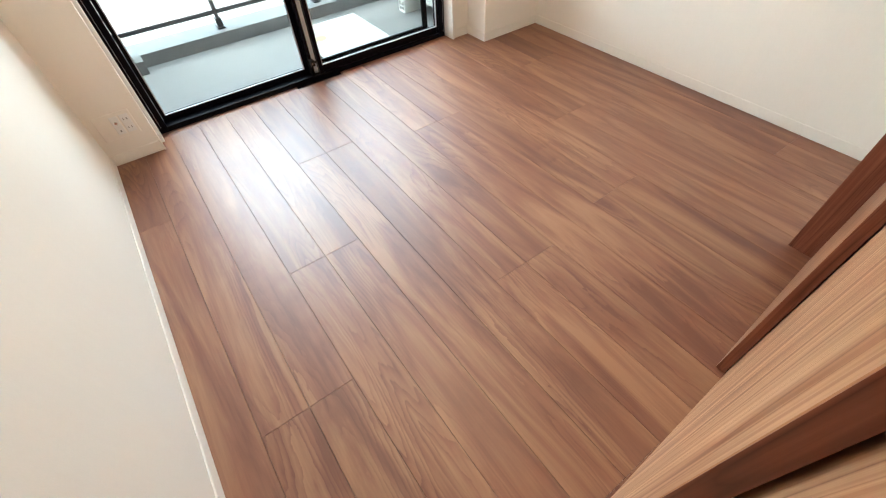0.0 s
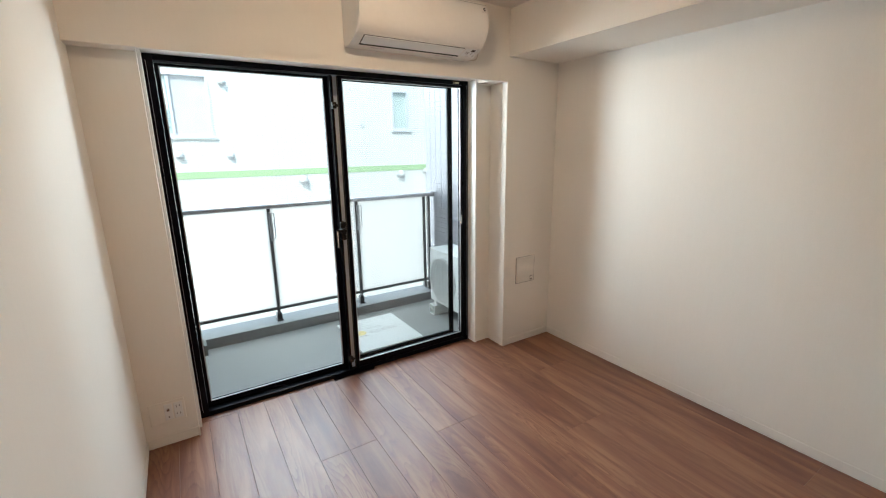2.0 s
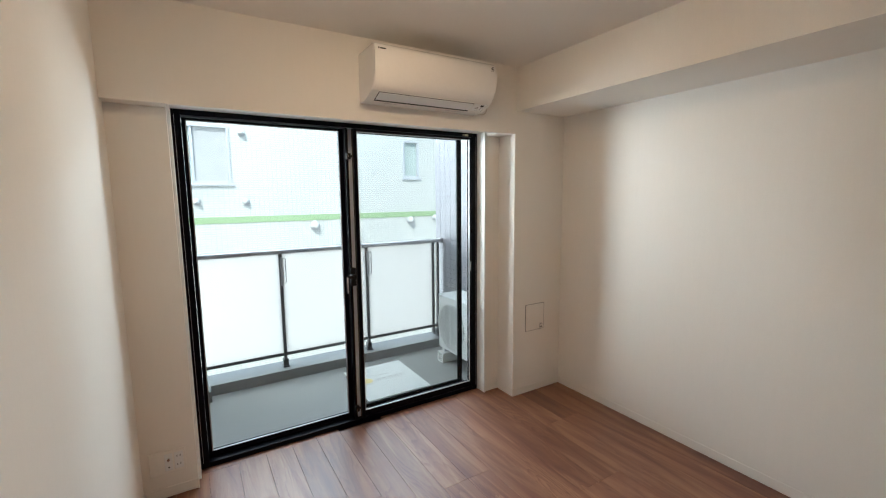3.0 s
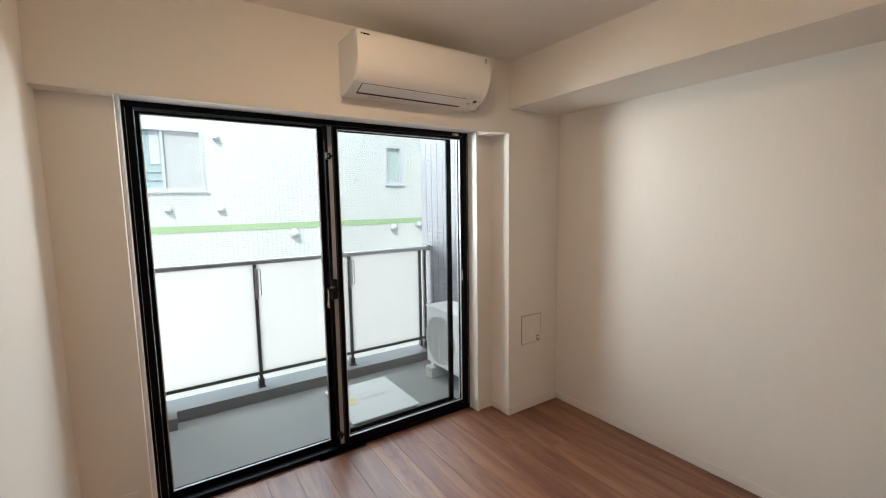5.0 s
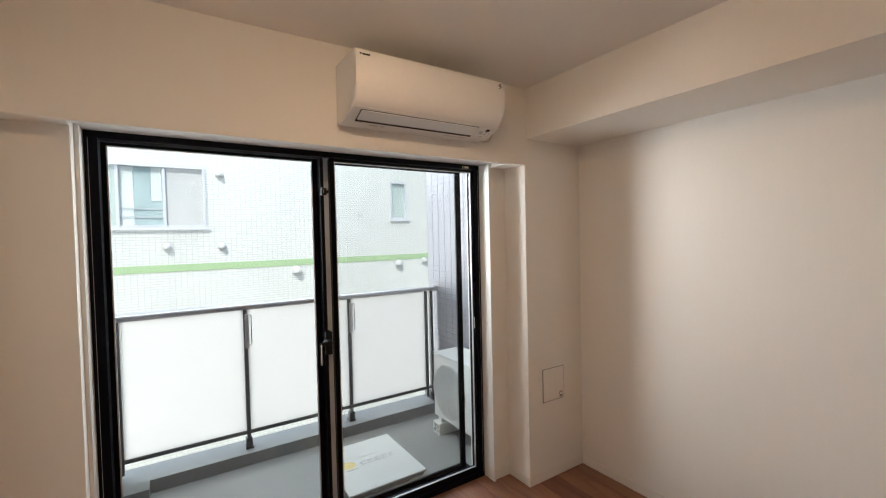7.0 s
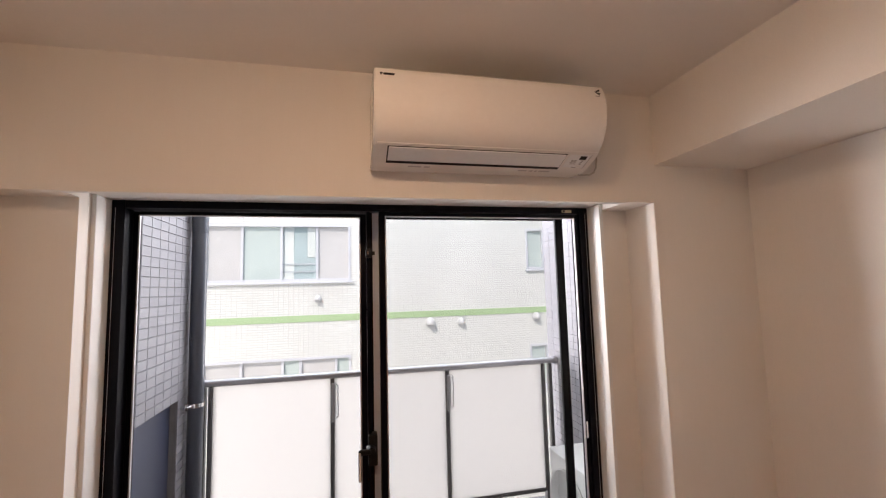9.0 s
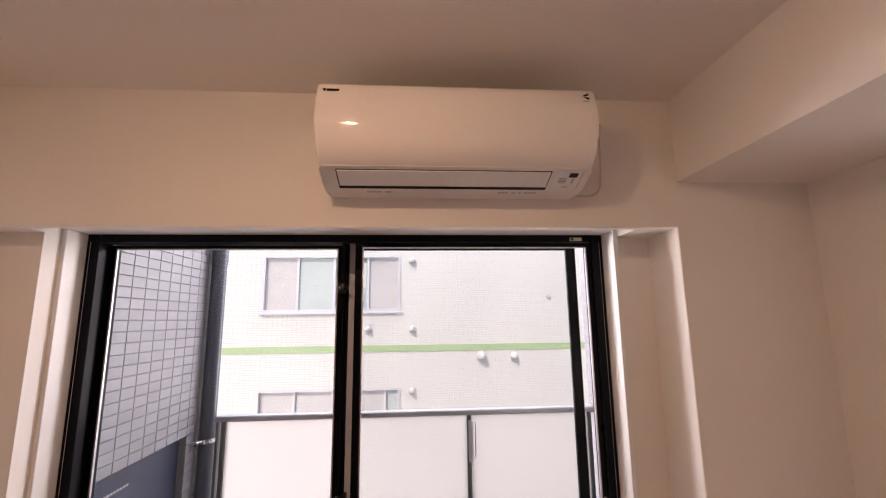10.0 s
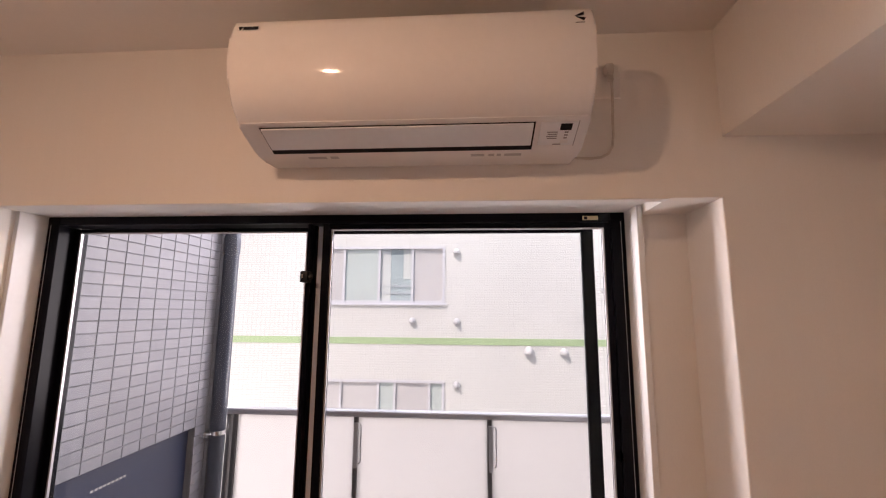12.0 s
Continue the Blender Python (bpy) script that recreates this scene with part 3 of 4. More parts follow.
profile = [(-0.002, 2.297), (-0.205, 2.297), (-0.222, 2.294), (-0.232, 2.286), (-0.237, 2.272), (-0.241, 2.244), (-0.243, 2.212), (-0.242, 2.18), (-0.238, 2.15),
           (-0.230, 2.122), (-0.218, 2.10), (-0.202, 2.083), (-0.187, 2.0725), (-0.178, 2.0685), (-0.105, 2.0405), (-0.085, 2.036), (-0.05, 2.033), (-0.002, 2.033)]
bm = prism(bmesh.new(), profile, AX0, AX1)
ends = [e for e in bm.edges if abs(e.verts[0].co.x - e.verts[1].co.x) < 1e-6 and min(e.verts[0].co.y, e.verts[1].co.y) < -0.003]
bmesh.ops.bevel(bm, geom=ends, offset=0.010, segments=4, affect="EDGES", profile=0.5)
wpart("body", bm, M_PLASTIC, ac, "", True)
# seam of the front panel
def ac_strip(name, x0, x1, k0, k1, lift, mat, label="", thick=0.0015):
    """A strip that follows the underside between two points (y, z) of the profile."""
    (ya, za), (yb, zb) = k0, k1
    d = Vector((0, yb - ya, zb - za)).normalized()
    nrm = Vector((0, d.z, -d.y))
    if nrm.z > 0:
        nrm = -nrm
    bm = bmesh.new()
    vs = []
    for h in (lift, lift + thick):
        for x, (y, z) in ((x0, k0), (x1, k0), (x1, k1), (x0, k1)):
            p = Vector((x, y, z)) + nrm * h
            vs.append(bm.verts.new(p))
    for f in ((0, 1, 2, 3), (4, 5, 6, 7), (0, 1, 5, 4), (1, 2, 6, 5), (2, 3, 7, 6), (3, 0, 4, 7)):
        bm.faces.new([vs[i] for i in f])
    return wpart(name, bm, mat, ac, label)


def along(t):
    """A point on the slanting underside, 0 at its front edge and 1 at its back."""
    return (-0.178 + 0.073 * t, 2.0685 - 0.028 * t)


# dark strip on the solid body paints the shade inside the outlet
ac_strip("outlet_shade", 0.953, 1.5705, along(0.04), along(1.13), 0.0003, M_DARK, "dark strip painted for the shaded air outlet", 0.001)
ac_strip("flap", 0.957, 1.566, along(0.07), along(0.90), 0.0015, M_PLASTIC2, "slanting white outlet flap", 0.004)
ac_strip("seam", AX0 + 0.012, AX1 - 0.012, (-0.1830, 2.0707), (-0.1815, 2.0701), 0.0002, M_PRINT, "fine seam under the front panel", 0.0004)
# raised strip added to draw the highlight on the panel's lower edge
ac_strip("highlight_strip", AX0 + 0.010, AX1 - 0.010, (-0.1890, 2.0738), (-0.1832, 2.0708), 0.0006, M_PLASTIC, "raised strip added for the highlight along the panel's lower edge", 0.0025)
ac_strip("control_panel", 1.582, 1.662, along(0.06), along(0.95), 0.0004, M_PLASTIC2, "control panel beside the flap", 0.001)
ac_strip("panel_edge", 1.6625, 1.6640, along(0.02), along(1.0), 0.0006, M_PRINT, "", 0.0004)
ac_strip("display", 1.625, 1.650, along(0.12), along(0.36), 0.0016, M_DARK, "dark receiver window", 0.0006)
for i in range(3):
    ac_strip("lamp_mark", 1.637, 1.645, along(0.42 + i * 0.11), along(0.47 + i * 0.11), 0.0016, M_PRINT, "", 0.0005)
for i in range(4):
    ac_strip("print_line", 1.598 + 0.003 * (i % 2), 1.622, along(0.42 + i * 0.08), along(0.455 + i * 0.08), 0.0016, M_PRINT, "", 0.0003)
ac_strip("button", 1.632, 1.648, along(0.76), along(0.86), 0.0016, M_PLASTIC, "", 0.0012)
ac_strip("print_line", 1.616, 1.634, along(0.90), along(0.94), 0.0016, M_PRINT, "", 0.0003)
for x0, x1 in ((1.03, 1.075), (1.085, 1.105), (1.43, 1.462), (1.472, 1.486), (1.492, 1.502), (1.51, 1.55)):
    ac_strip("bottom_print", x0, x1, (-0.076, 2.03528), (-0.064, 2.03422), 0.0006, M_FAINT, "", 0.0003)
# small marks on the front: a wedge with a bar on one side, a folded-ribbon shape on the other
bm = bmesh.new()
def front_quad(bm, pts, y):
    vs = [bm.verts.new((x, y + 0.0009, z)) for x, z in pts] + [bm.verts.new((x, y, z)) for x, z in pts]
    n = len(pts)
    bm.faces.new(vs[:n])
    bm.faces.new(vs[n:][::-1])
    for i in range(n):
        bm.faces.new((vs[i], vs[(i + 1) % n], vs[n + (i + 1) % n], vs[n + i]))
front_quad(bm, [(0.926, 2.2705), (0.937, 2.2705), (0.9295, 2.2615)], -0.2402)
front_quad(bm, [(0.938, 2.270), (0.971, 2.270), (0.970, 2.2635), (0.937, 2.2635)], -0.2402)
wpart("maker_mark", bm, M_DARK, ac, "small dark maker's mark")
bm = bmesh.new()
front_quad(bm, [(1.644, 2.266), (1.663, 2.275), (1.663, 2.268), (1.653, 2.2655)], -0.2402)
front_quad(bm, [(1.652, 2.2635), (1.667, 2.261), (1.663, 2.2545), (1.646, 2.2645)], -0.2402)
front_quad(bm, [(1.646, 2.2505), (1.665, 2.2505), (1.665, 2.2495), (1.646, 2.2495)], -0.2415)
wpart("emblem", bm, M_DARK, ac, "small dark emblem")
# mounting plate foot below and the cord at its side
plug = thing("power_socket", "white socket plate with plug and ivory cord beside the air conditioner", "socket", (1.775, 0, 2.255))
wpart("cover", B((1.735, 1.815, -0.007, 0.0, 2.205, 2.30), bevel=0.003, seg=2), M_TRIM, plug)
wpart("plug", B((1.771, 1.793, -0.035, -0.007, 2.262, 2.288), bevel=0.006, seg=2), M_CORD, plug, "ivory plug")
for zz in (2.258, 2.250, 2.242):
    wpart("plug_rib", B((1.776, 1.789, -0.034, -0.024, zz - 0.003, zz + 0.003), bevel=0.001), M_CORD, plug)
cord = [(1.782, -0.03, 2.265), (1.785, -0.029, 2.235), (1.787, -0.022, 2.19), (1.788, -0.013, 2.14), (1.789, -0.008, 2.10), (1.786, -0.007, 2.075), (1.775, -0.007, 2.056), (1.757, -0.007, 2.047), (1.73, -0.008, 2.044), (1.70, -0.009, 2.045), (1.675, -0.012, 2.048)]
wpart("power_cord", tube(bmesh.new(), cord, 0.0034, 8), M_CORD, plug, "thin ivory power cord", True)

# ---------------------------------------------------------------- ceiling lamp over the walker
LX0, LY0, LZ0 = 0.88, -1.02, 2.345       # middle of the glowing face
lamp = thing("ceiling_downlight", "small round surface-mounted warm ceiling downlight, switched on", "lamp", (LX0, LY0, ZC))
bm = bmesh.new()
cyl(bm, (LX0, LY0, LZ0 + 0.0005), (LX0, LY0, ZC), 0.043, 0.047, 40)
wpart("housing", bm, M_TRIM, lamp, "", True)
m_emit, nt, b_ = nodes_of("warm_lamp_glow")
b_.inputs["Emission Color"].default_value, b_.inputs["Emission Strength"].default_value = (1.0, 0.67, 0.42, 1), LAMP_GLOW
bm = bmesh.new()
cyl(bm, (LX0, LY0, LZ0 - 0.010), (LX0, LY0, LZ0), 0.020, None, 40)
wpart("diffuser", bm, m_emit, lamp, "glowing warm diffuser")

# ---------------------------------------------------------------- balcony
BZ, CT = -0.135, -0.045                  # balcony floor, top of the curb
LX, RX = -0.17, 2.43                    # the two tiled side walls
structure("balcony_floor", B((-1.2, 4.2, 0.26, 1.70, BZ - 0.2, BZ)), M_CONC, "smooth grey concrete balcony floor", "floor")
structure("curb", B((0.095, 4.2, 1.545, 1.795, BZ - 0.2, CT), (-1.2, 0.095, 1.425, 1.795, BZ - 0.2, CT)), M_CURB, "low grey concrete curb of the balcony", "curb")
structure("sill_outside", B((-1.2, 4.2, 0.26, 0.42, -0.3, WZ0)), M_CONC, "concrete step under the window", "sill")
# unseen slab and upper block, added so the sun stays off the balcony
structure("sun_block_slab", B((-1.2, 4.2, 0.42, 1.80, 2.52, 2.72)), M_CURB, "unseen slab added over the balcony against the sun", "ceiling")
structure("roof", B((-4.0, 6.5, -5.4, 0.42, 2.6, 3.4)), M_CURB, "unseen block added above the room against the sun", "roof")
structure("wall_outside_left", B((-4.0, XL - 0.15, -5.4, 0.42, -3.2, 2.6)), M_JOINT, "outer wall of the building", "wall")
structure("wall_outside_right", B((XR + 0.15, 6.5, -5.4, 0.42, -3.2, 2.6)), M_JOINT, "outer wall of the building", "wall")

wl = structure("wall_balcony_left", B((-0.62, LX - 0.006, 0.42, 1.63, 0.985, 2.52), (-0.62, LX - 0.006, 1.43, 1.63, CT, 0.985)), M_JOINT, "tiled balcony side wall", "wall")
wr = structure("wall_balcony_right", B((RX + 0.006, RX + 0.4, 0.42, 1.80, CT, 2.52), (RX + 0.006, RX + 0.4, 0.42, 1.404, BZ, CT)), M_JOINT, "tiled balcony side wall", "wall")

board = thing("partition_board", "slate-blue balcony partition board with a faded notice", "partition", (LX - 0.05, 0.93, BZ))
wpart("panel", B((LX - 0.06, LX - 0.045, 0.46, 1.425, BZ, 0.975)), M_BOARD, board)
for i in range(9):
    ya = 0.80 + 0.022 * i
    wpart("notice_print", B((LX - 0.0448, LX - 0.0440, ya, ya + 0.014, 0.872, 0.882)), M_FROST, board)

# railing
rail = thing("balcony_railing", "bronze-grey metal balcony railing with milky glass panels", "railing", (1.15, 1.66, CT))
wpart("top_rail", B((-0.13, 2.40, 1.625, 1.695, 1.012, 1.048), bevel=0.008, seg=2), M_RAIL, rail)
wpart("bottom_rail", B((-0.10, 2.38, 1.645, 1.675, 0.058, 0.085), bevel=0.003), M_POST, rail)
wpart("wall_bracket", B((2.385, 2.43, 1.635, 1.685, 1.005, 1.055), bevel=0.004), M_RAIL, rail)
posts = [-0.100, -0.058, 0.717, 1.537, 2.305, 2.365]
for x in posts:
    p = wpart("post", B((x - 0.013, x + 0.013, 1.638, 1.682, CT + 0.03, 1.012), bevel=0.003), M_POST, rail)
    if x not in (-0.058, 2.305):
        bm = B((x - 0.03, x + 0.03, 1.62, 1.70, CT, CT + 0.012), bevel=0.003)
        box(bm, x - 0.023, x + 0.023, 1.63, 1.69, CT + 0.012, CT + 0.075, bevel=0.006)
        wpart("foot", bm, M_FOOT, p, "cast foot of the post")
for x0, x1 in ((-0.045, 0.704), (0.730, 1.524), (1.550, 2.292)):
    wpart("panel", B((x0, x1, 1.655, 1.665, 0.085, 1.012)), M_MILK, rail, "milky white glass panel")
# folded drying-pole holders on the two middle posts
for x, s in ((0.717, 1), (1.537, 1)):
    h = wpart("pole_holder", B((x - 0.006, x + 0.020, 1.615, 1.637, 0.72, 0.98), bevel=0.003), M_RAIL, rail, "folded drying-pole holder")
    pts = [(x + 0.026 + 0.013 * math.cos(a), 1.622, (0.955 if math.sin(a) > 0 else 0.765) + 0.018 * math.sin(a)) for a in [2 * math.pi * i / 20 for i in range(21)]]
    wpart("loop", tube(bmesh.new(), pts, 0.004, 6), M_STEEL, h, "bright steel loop")

# downpipe
pipe = thing("downpipe", "dark slate-grey plastic rainwater downpipe on steel brackets", "pipe", (-0.115, 1.55, BZ))
bm = bmesh.new()
cyl(bm, (-0.115, 1.55, CT), (-0.115, 1.55, 2.52), 0.046, None, 28)
wpart("pipe", bm, M_PIPE, pipe, "", True)
bm = bmesh.new()
cyl(bm, (-0.115, 1.55, 2.02), (-0.115, 1.55, 2.12), 0.050, None, 28)
wpart("collar", bm, M_PIPE, pipe, "", True)
bm = bmesh.new()
cyl(bm, (-0.115, 1.55, 0.915), (-0.115, 1.55, 0.94), 0.049, None, 24)
box(bm, -0.169, -0.15, 1.542, 1.558, 0.92, 0.935)
cyl(bm, (-0.1695, 1.535, 0.9275), (-0.152, 1.535, 0.9275), 0.014, None, 14)
cyl(bm, (-0.15, 1.475, 0.9275), (-0.115, 1.52, 0.9275), 0.007, None, 12)
cyl(bm, (-0.1695, 1.47, 0.9275), (-0.14, 1.47, 0.9275), 0.015, 0.019, 16)
wpart("bracket", bm, M_STEEL, pipe, "steel pipe clip", True)

# evacuation hatch
hatch = thing("evacuation_hatch", "white square escape hatch cover with a yellow mark", "hatch", (1.45, 1.06, BZ))
HZ = -0.09
# frame in dark grey, which paints the shade below the lid
wpart("frame", B((1.17, 1.70, 0.695, 1.31, BZ, HZ - 0.012), bevel=0.004), M_PRINT, hatch, "hatch frame, greyed for the shade under the lid")
wpart("lid", B((1.155, 1.715, 0.68, 1.325, HZ - 0.012, HZ), bevel=0.004, seg=2), M_HATCH, hatch)
bm = bmesh.new()
cyl(bm, (1.275, 1.03, HZ), (1.275, 1.03, HZ + 0.0012), 0.050, None, 24)
wpart("mark", bm, M_YELLOW, hatch, "round yellow mark")
for i in range(5):
    x = 1.36 + 0.056 * i
    wpart("print", B((x, x + 0.034, 1.02, 1.033, HZ, HZ + 0.0008), (x, x + 0.010, 0.98, 1.02, HZ, HZ + 0.0008), (x + 0.020, x + 0.034, 0.985, 1.0, HZ, HZ + 0.0008)), M_FAINT, hatch)
wpart("print_line", B((1.36, 1.50, 1.095, 1.102, HZ, HZ + 0.0008)), M_FAINT, hatch)
wpart("print_line", B((1.235, 1.32, 0.955, 0.966, HZ, HZ + 0.0008)), M_FAINT, hatch)

# outdoor unit
OX0, OX1, OY0, OY1, OZ0, OZ1 = 2.13, 2.415, 0.47, 1.243, 0.0, 0.535
odu = thing("outdoor_unit", "ivory steel outdoor unit of the air conditioner", "outdoor unit", ((OX0 + OX1) / 2, (OY0 + OY1) / 2, BZ))
wpart("casing", B((OX0, OX1, OY0, OY1, OZ0, OZ1), bevel=0.012, seg=3), M_ODU, odu, "", True)
FC, FR = (1.003, 0.257), 0.222
bm = bmesh.new()
cyl(bm, (OX0 - 0.004, FC[0], FC[1]), (OX0 + 0.002, FC[0], FC[1]), FR, None, 48)
# dark disc on the closed casing paints the shade behind the grille
wpart("fan_shade_disc", bm, M_DARK, odu, "dark disc painted for the shaded fan opening")
bm = bmesh.new()
z = -FR + 0.012
while z < FR - 0.005:
    hw = math.sqrt(max(0.0, FR * FR - z * z)) - 0.004
    box(bm, OX0 - 0.014, OX0 - 0.0045, FC[0] - hw, FC[0] + hw, FC[1] + z, FC[1] + z + 0.0062)
    z += 0.0155
for k in range(3):
    y = FC[0] + (k - 1) * 0.11
    box(bm, OX0 - 0.0155, OX0 - 0.0105, y - 0.003, y + 0.003, FC[1] - 0.19, FC[1] + 0.19)
wpart("grille", bm, M_ODU, odu, "round slatted fan grille")
bm = bmesh.new()
ring = []
for i in range(48):
    a = 2 * math.pi * i / 48
    ring.append((OX0 - 0.009, FC[0] + FR * math.cos(a), FC[1] + FR * math.sin(a)))
wpart("grille_ring", tube(bm, ring + [ring[0]], 0.006, 8), M_ODU, odu)
wpart("top_plate", B((OX0 - 0.004, OX1 + 0.003, OY0 - 0.004, OY1 + 0.004, OZ1, OZ1 + 0.008), bevel=0.003), M_ODU, odu)
for yy in (1.165, 0.58):
    foot = thing("unit_foot", "pale plastic hollow block under the outdoor unit", "block", (OX0 + 0.12, yy, BZ), "blocks under the outdoor unit")
    x0, x1, z0, z1 = OX0 - 0.03, OX1, BZ, -0.035
    wpart("leg", B((OX0 + 0.01, OX1 - 0.01, yy - 0.02, yy + 0.02, z1 - 0.002, OZ0 + 0.004)), M_ODU, odu, "steel leg of the unit")
    wpart("block", B((x0, x1, yy - 0.05, yy + 0.05, z0, z0 + 0.012), (x0, x1, yy - 0.05, yy + 0.05, z1 - 0.014, z1 - 0.002),
                     (x0, x1, yy - 0.05, yy - 0.038, z0 + 0.012, z1 - 0.014), (x0, x1, yy + 0.038, yy + 0.05, z0 + 0.012, z1 - 0.014),
                     (x0, x1, yy - 0.006, yy + 0.006, z0 + 0.012, z1 - 0.014), (x0, x1, yy - 0.038, yy + 0.038, z0 + 0.043, z0 + 0.053),
                     (x0 + 0.03, x0 + 0.036, yy - 0.038, yy + 0.038, z0 + 0.012, z1 - 0.014)), M_ODU, foot)

# ---------------------------------------------------------------- the house across
FY = 7.86
house = thing("apartment_house", "white-tiled apartment house with a green band, sunlit", "building", (1.5, FY, -3.2))
wx = [(-2.05, 0.87, 1.82, 3.04), (-2.05, 0.87, -0.90, 0.25), (4.95, 5.42, 2.0, 2.975), (4.95, 5.42, -0.72, 0.255)]
xs = [-9.0, -2.05, 0.87, 4.95, 5.42, 14.0]
bm = bmesh.new()
for i in range(5):
    x0, x1 = xs[i], xs[i + 1]
    cuts = sorted((z0, z1) for a, b, z0, z1 in wx if a == x0)
    z = -3.2
    for z0, z1 in cuts + [(6.2, 6.2)]:
        box(bm, x0, x1, FY, FY + 0.25, z, z0)
        z = z1
wpart("wall", bm, M_FAC, house)
wpart("band", B((-9.0, 14.0, FY - 0.012, FY - 0.002, 0.975, 1.115), bevel=0.003), M_GREEN, house, "green painted band")
wpart("roof", B((-9.1, 14.1, FY - 0.1, FY + 5.0, 6.2, 6.4)), M_SASH, house)
wpart("back", B((-9.0, 14.0, FY + 1.5, FY + 1.6, -3.2, 6.2)), M_ROOMDIM, house, "dim rooms behind the windows")


def far_window(x0, x1, z0, z1, bars, fills):
    f = B((x0, x0 + 0.05, FY - 0.02, FY + 0.10, z0, z1), (x1 - 0.05, x1, FY - 0.02, FY + 0.10, z0, z1),
          (x0 + 0.05, x1 - 0.05, FY - 0.02, FY + 0.10, z1 - 0.05, z1), (x0 + 0.05, x1 - 0.05, FY - 0.02, FY + 0.10, z0, z0 + 0.06))
    for x in bars:
        box(f, x - 0.025, x + 0.025, FY + 0.01, FY + 0.09, z0 + 0.06, z1 - 0.05)
    w = wpart("window", f, M_SASH, house, "grey framed sliding window")
    edges = [x0 + 0.05] + list(bars) + [x1 - 0.05]
    for a, b, k in zip(edges, edges[1:], fills):
        g = wpart("pane", B((a, b, FY + 0.055, FY + 0.06, z0 + 0.06, z1 - 0.05)), M_FROST if k == "m" else M_FROST_GREEN if k == "g" else M_GLASS, w, "frosted pane" if k in "mg" else "clear pane")
        g.visible_shadow = False
        if k == "c":
            bm = bmesh.new()
            n = 22
            top = [bm.verts.new((a + (b - a) * i / n, FY + 0.16 + 0.02 * math.sin(i * 1.9), z1)) for i in range(n + 1)]
            low = [bm.verts.new((a + (b - a) * i / n, FY + 0.16 + 0.025 * math.sin(i * 1.9 + 0.4), z0)) for i in range(n + 1)]
            for i in range(n):
                bm.faces.new((top[i], top[i + 1], low[i + 1], low[i]))
            wpart("curtain", bm, M_CURTAIN, w, "pale drawn curtain", True)
        if k == "r":
            wpart("inner_rail", B((a, b, FY + 0.062, FY + 0.067, z0 + 0.20, z0 + 0.23), (a, b, FY + 0.062, FY + 0.067, z0 + 0.36, z0 + 0.39)), M_SASH, w, "pale rail behind the pane")
            # board added just behind the pane; its pale colour paints the reflected sky
            wpart("pane_backing", B((a, b, FY + 0.081, FY + 0.086, z0 + 0.06, z1 - 0.05)), M_PANE_BACKING, w, "added pale backing, painted for the sky reflected in the pane")
            wpart("curtain", B((a, a + (b - a) * 0.34, FY + 0.069, FY + 0.079, z0 + 0.06, z1 - 0.05), bevel=0.004), M_CURTAIN, w, "pale curtain")
            wpart("towel", B((a + (b - a) * 0.72, a + (b - a) * 0.95, FY + 0.068, FY + 0.078, z0 + 0.52, z1 - 0.05), bevel=0.005), M_CURTAIN, w, "hanging pale cloth")
    wpart("sill", B((x0 - 0.03, x1 + 0.05, FY - 0.06, FY + 0.06, z0 - 0.04, z0), bevel=0.004), M_SASH, w, "metal window sill")
    wpart("reveal_back", B((x0, x1, FY + 0.40, FY + 0.42, z0 - 0.2, z1 + 0.2)), M_ROOMDIM, w, "dim room behind")


far_window(-2.05, 0.87, 1.82, 3.04, (-1.32, -0.55, 0.17), ("m", "g", "r", "m"))
far_window(-2.05, 0.87, -0.90, 0.25, (-1.30, -0.51, -0.16, 0.56), ("m", "m", "g", "m", "g"))
far_window(4.95, 5.42, 2.0, 2.975, (), ("g",))
far_window(4.95, 5.42, -0.72, 0.255, (), ("g",))


def vent(x, z, r):
    """A hooded wall vent."""
    bm = bmesh.new()
    cyl(bm, (x, FY, z), (x, FY - 0.02, z), r * 1.1, None, 20)
    res = bmesh.ops.create_uvsphere(bm, u_segments=18, v_segments=10, radius=r, matrix=Matrix.Translation((x, FY - 0.02, z)) @ Matrix.Diagonal((1, 1.7, 1.3, 1)))
    cut = [v for v in res["verts"] if v.co.z < z - r * 0.25]
    for v in cut:
        v.co.z = z - r * 0.25
    back = [v for v in res["verts"] if v.co.y > FY - 0.001]
    for v in back:
        v.co.y = FY - 0.001
    wpart("vent_hood", bm, M_VENT, house, "hooded steel wall vent", True)


for x, z, r in ((1.12, 2.90, 0.085), (0.19, 1.44, 0.085), (1.125, 1.43, 0.085), (2.60, 0.84, 0.12), (3.31, 0.83, 0.095), (5.14, 0.87, 0.11), (5.9, 0.92, 0.095), (1.12, 0.16, 0.085)):
    vent(x, z, r * 0.85)
bm = bmesh.new()
cyl(bm, (4.13, FY, 2.11), (4.13, FY - 0.03, 2.11), 0.045, None, 18)
cyl(bm, (4.13, FY - 0.031, 2.11), (4.13, FY - 0.04, 2.11), 0.03, None, 18)
wpart("round_cap", bm, M_VENT, house, "small round cap on the wall")

structure("ground", B((-400, 400, -300, 500, -3.6, -3.2)), M_GROUND, "pale paving below the balcony", "ground")

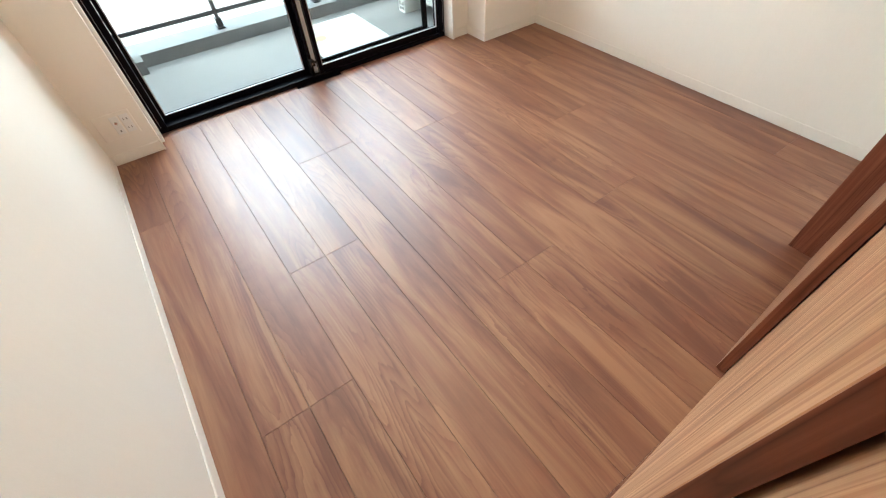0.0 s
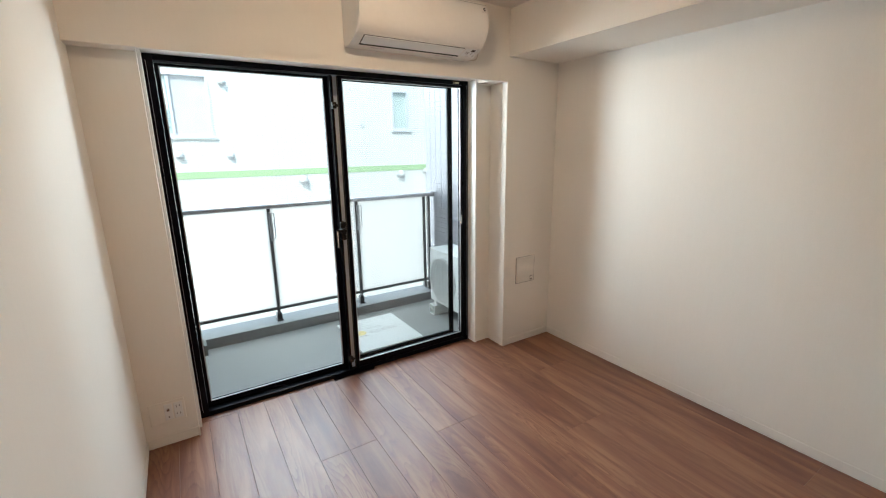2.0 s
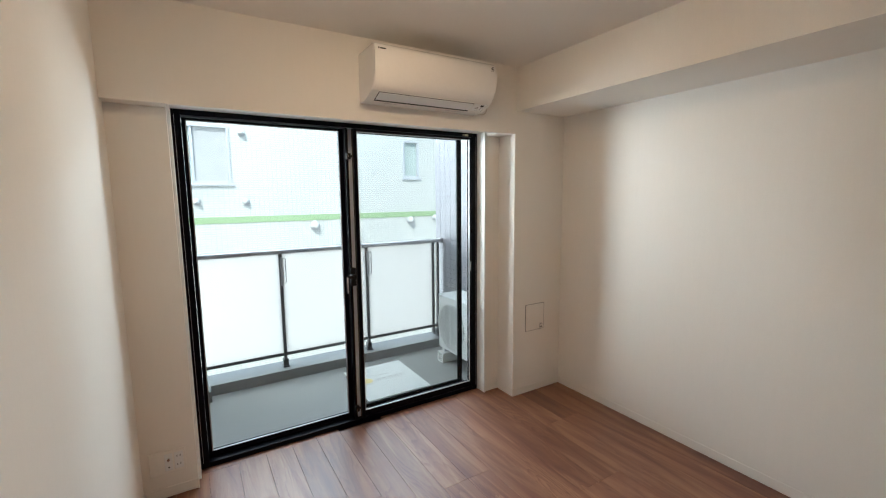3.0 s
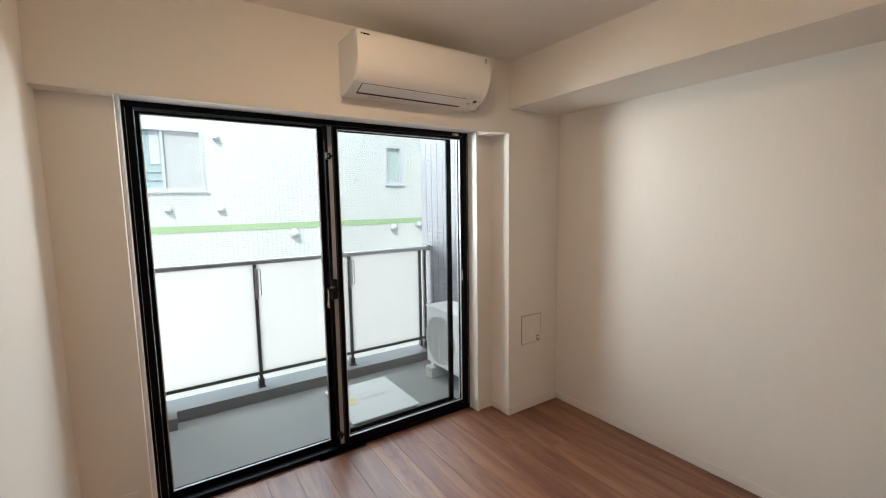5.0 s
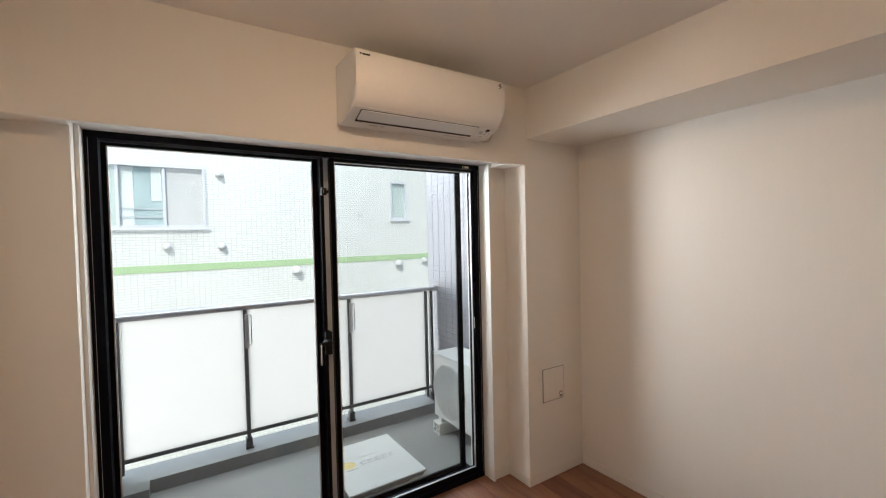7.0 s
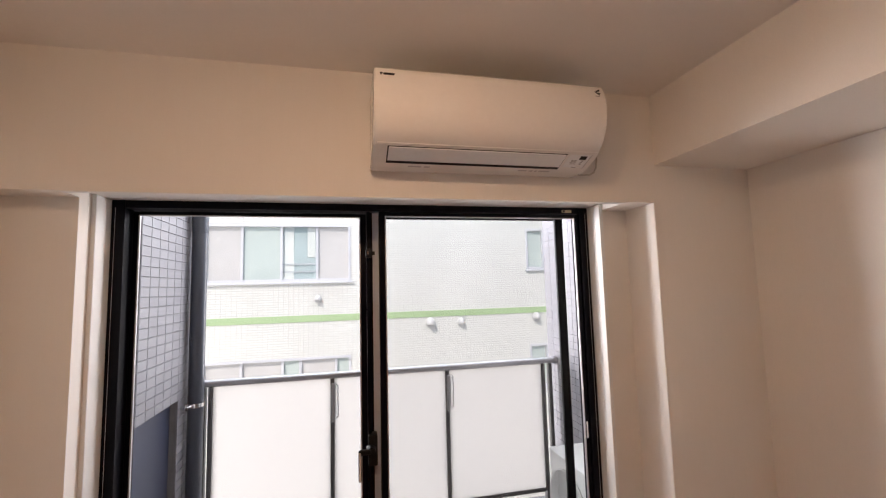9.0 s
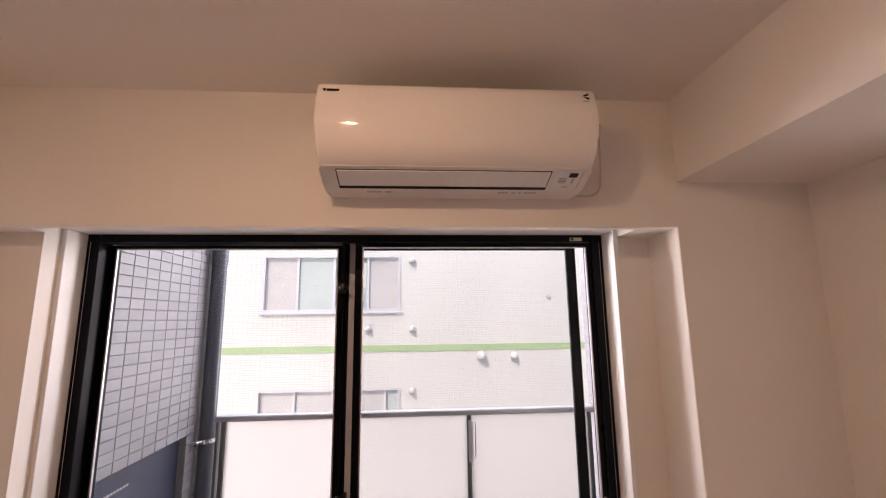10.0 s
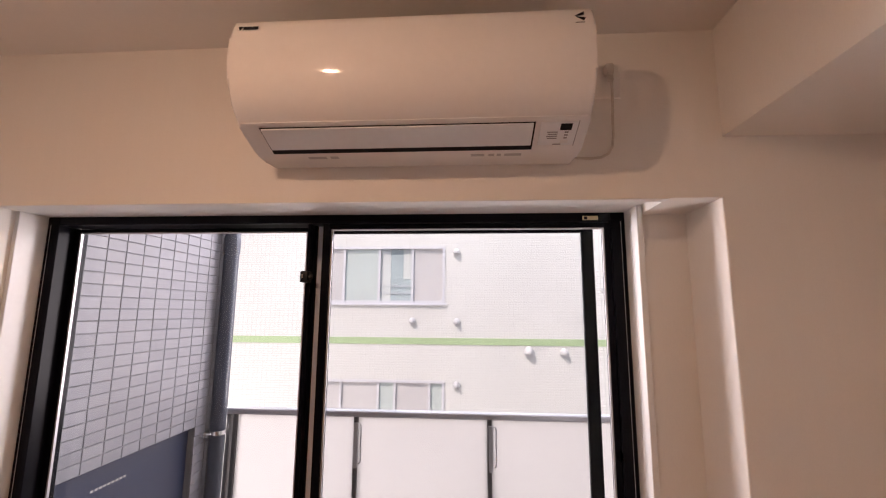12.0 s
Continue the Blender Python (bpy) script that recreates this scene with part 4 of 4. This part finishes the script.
# ---------------------------------------------------------------- pieces: floorboards
def board_mesh(w, l):
    bm = box(bmesh.new(), 0, w, 0, l, -0.012, 0.0)
    top = [e for e in bm.edges if all(abs(v.co.z) < 1e-6 for v in e.verts)]
    bmesh.ops.bevel(bm, geom=top, offset=0.0007, segments=1, affect="EDGES")
    bmesh.ops.recalc_face_normals(bm, faces=bm.faces)
    me = bpy.data.meshes.new("floorboard")
    bm.to_mesh(me)
    bm.free()
    me.materials.append(M_FLOOR)
    return me


floor = tagged(new("floor"), "walnut-brown laminate floorboards laid towards the window", "floor", kind="structure")
PITCH, LEN = 0.2985, 1.818
joint = {-1: -0.485, 0: -1.61, 1: -1.09, 2: -0.47, 3: -1.595, 4: -0.594, 5: -1.53, 6: -0.98, 7: -0.43, 8: -1.825}
shared = {}
for k in range(-1, 9):
    for half in (0, 1):
        x0 = -0.114 + PITCH * k + half * PITCH / 2
        x1 = x0 + PITCH / 2 - 0.0009
        if x1 < XL + 0.01 or x0 > XR - 0.01:
            continue
        x0, x1 = max(x0, XL + 0.0005), min(x1, XR - 0.0005)
        cuts = [joint[k] + LEN * i for i in range(-3, 3)]
        for ya, yb in zip(cuts, cuts[1:]):
            ya, yb = max(ya, YH), min(yb, 0.258)
            if yb - ya < 0.05:
                continue
            key = (round(x1 - x0, 4), round(yb - ya - 0.0009, 4))
            if key not in shared:
                shared[key] = board_mesh(*key)
            ob = new("floorboard", shared[key])
            ob.location = (x0, ya, 0.0)
            ob.parent = floor

# ---------------------------------------------------------------- pieces: balcony tiles
def tile_mesh(w, h, d):
    bm = box(bmesh.new(), 0, d, 0, w, 0, h)
    bmesh.ops.bevel(bm, geom=[e for e in bm.edges if all(v.co.x > d * 0.5 for v in e.verts)], offset=0.0012, segments=1, affect="EDGES")
    bmesh.ops.recalc_face_normals(bm, faces=bm.faces)
    me = bpy.data.meshes.new("tile")
    bm.to_mesh(me)
    bm.free()
    me.materials.append(M_TILE)
    return me


TW, TH = 0.104, 0.052                   # tile pitch
TILE = tile_mesh(TW - 0.004, TH - 0.004, 0.006)
rest = bmesh.new()
for i in range(14):
    for j in range(-20, 30):
        y, z = 0.378 + TW * i, 0.985 + TH * j
        if j < 0 and y < 1.40 or y < 0.42 or z < CT or y > 1.53:
            continue
        if y > 0.45 and 0 <= j < 22:
            ob = new("tile", TILE)
            ob.location = (LX - 0.006, y, z + 0.0028)
            ob.parent = wl
        else:
            box(rest, LX - 0.006, LX, y, y + TW - 0.0055, z + 0.0028, z + TH - 0.0027)
tagged(part("tile_rest", rest, M_TILE, wl), kind="stuff")
rest = bmesh.new()
for i in range(13):
    for j in range(0, 49):
        y, z = 0.445 + TW * i, CT + TH * j
        box(rest, RX, RX + 0.006, y, y + TW - 0.004, z, z + TH - 0.004)
tagged(part("tile_rest", rest, M_TILE, wr), kind="stuff")
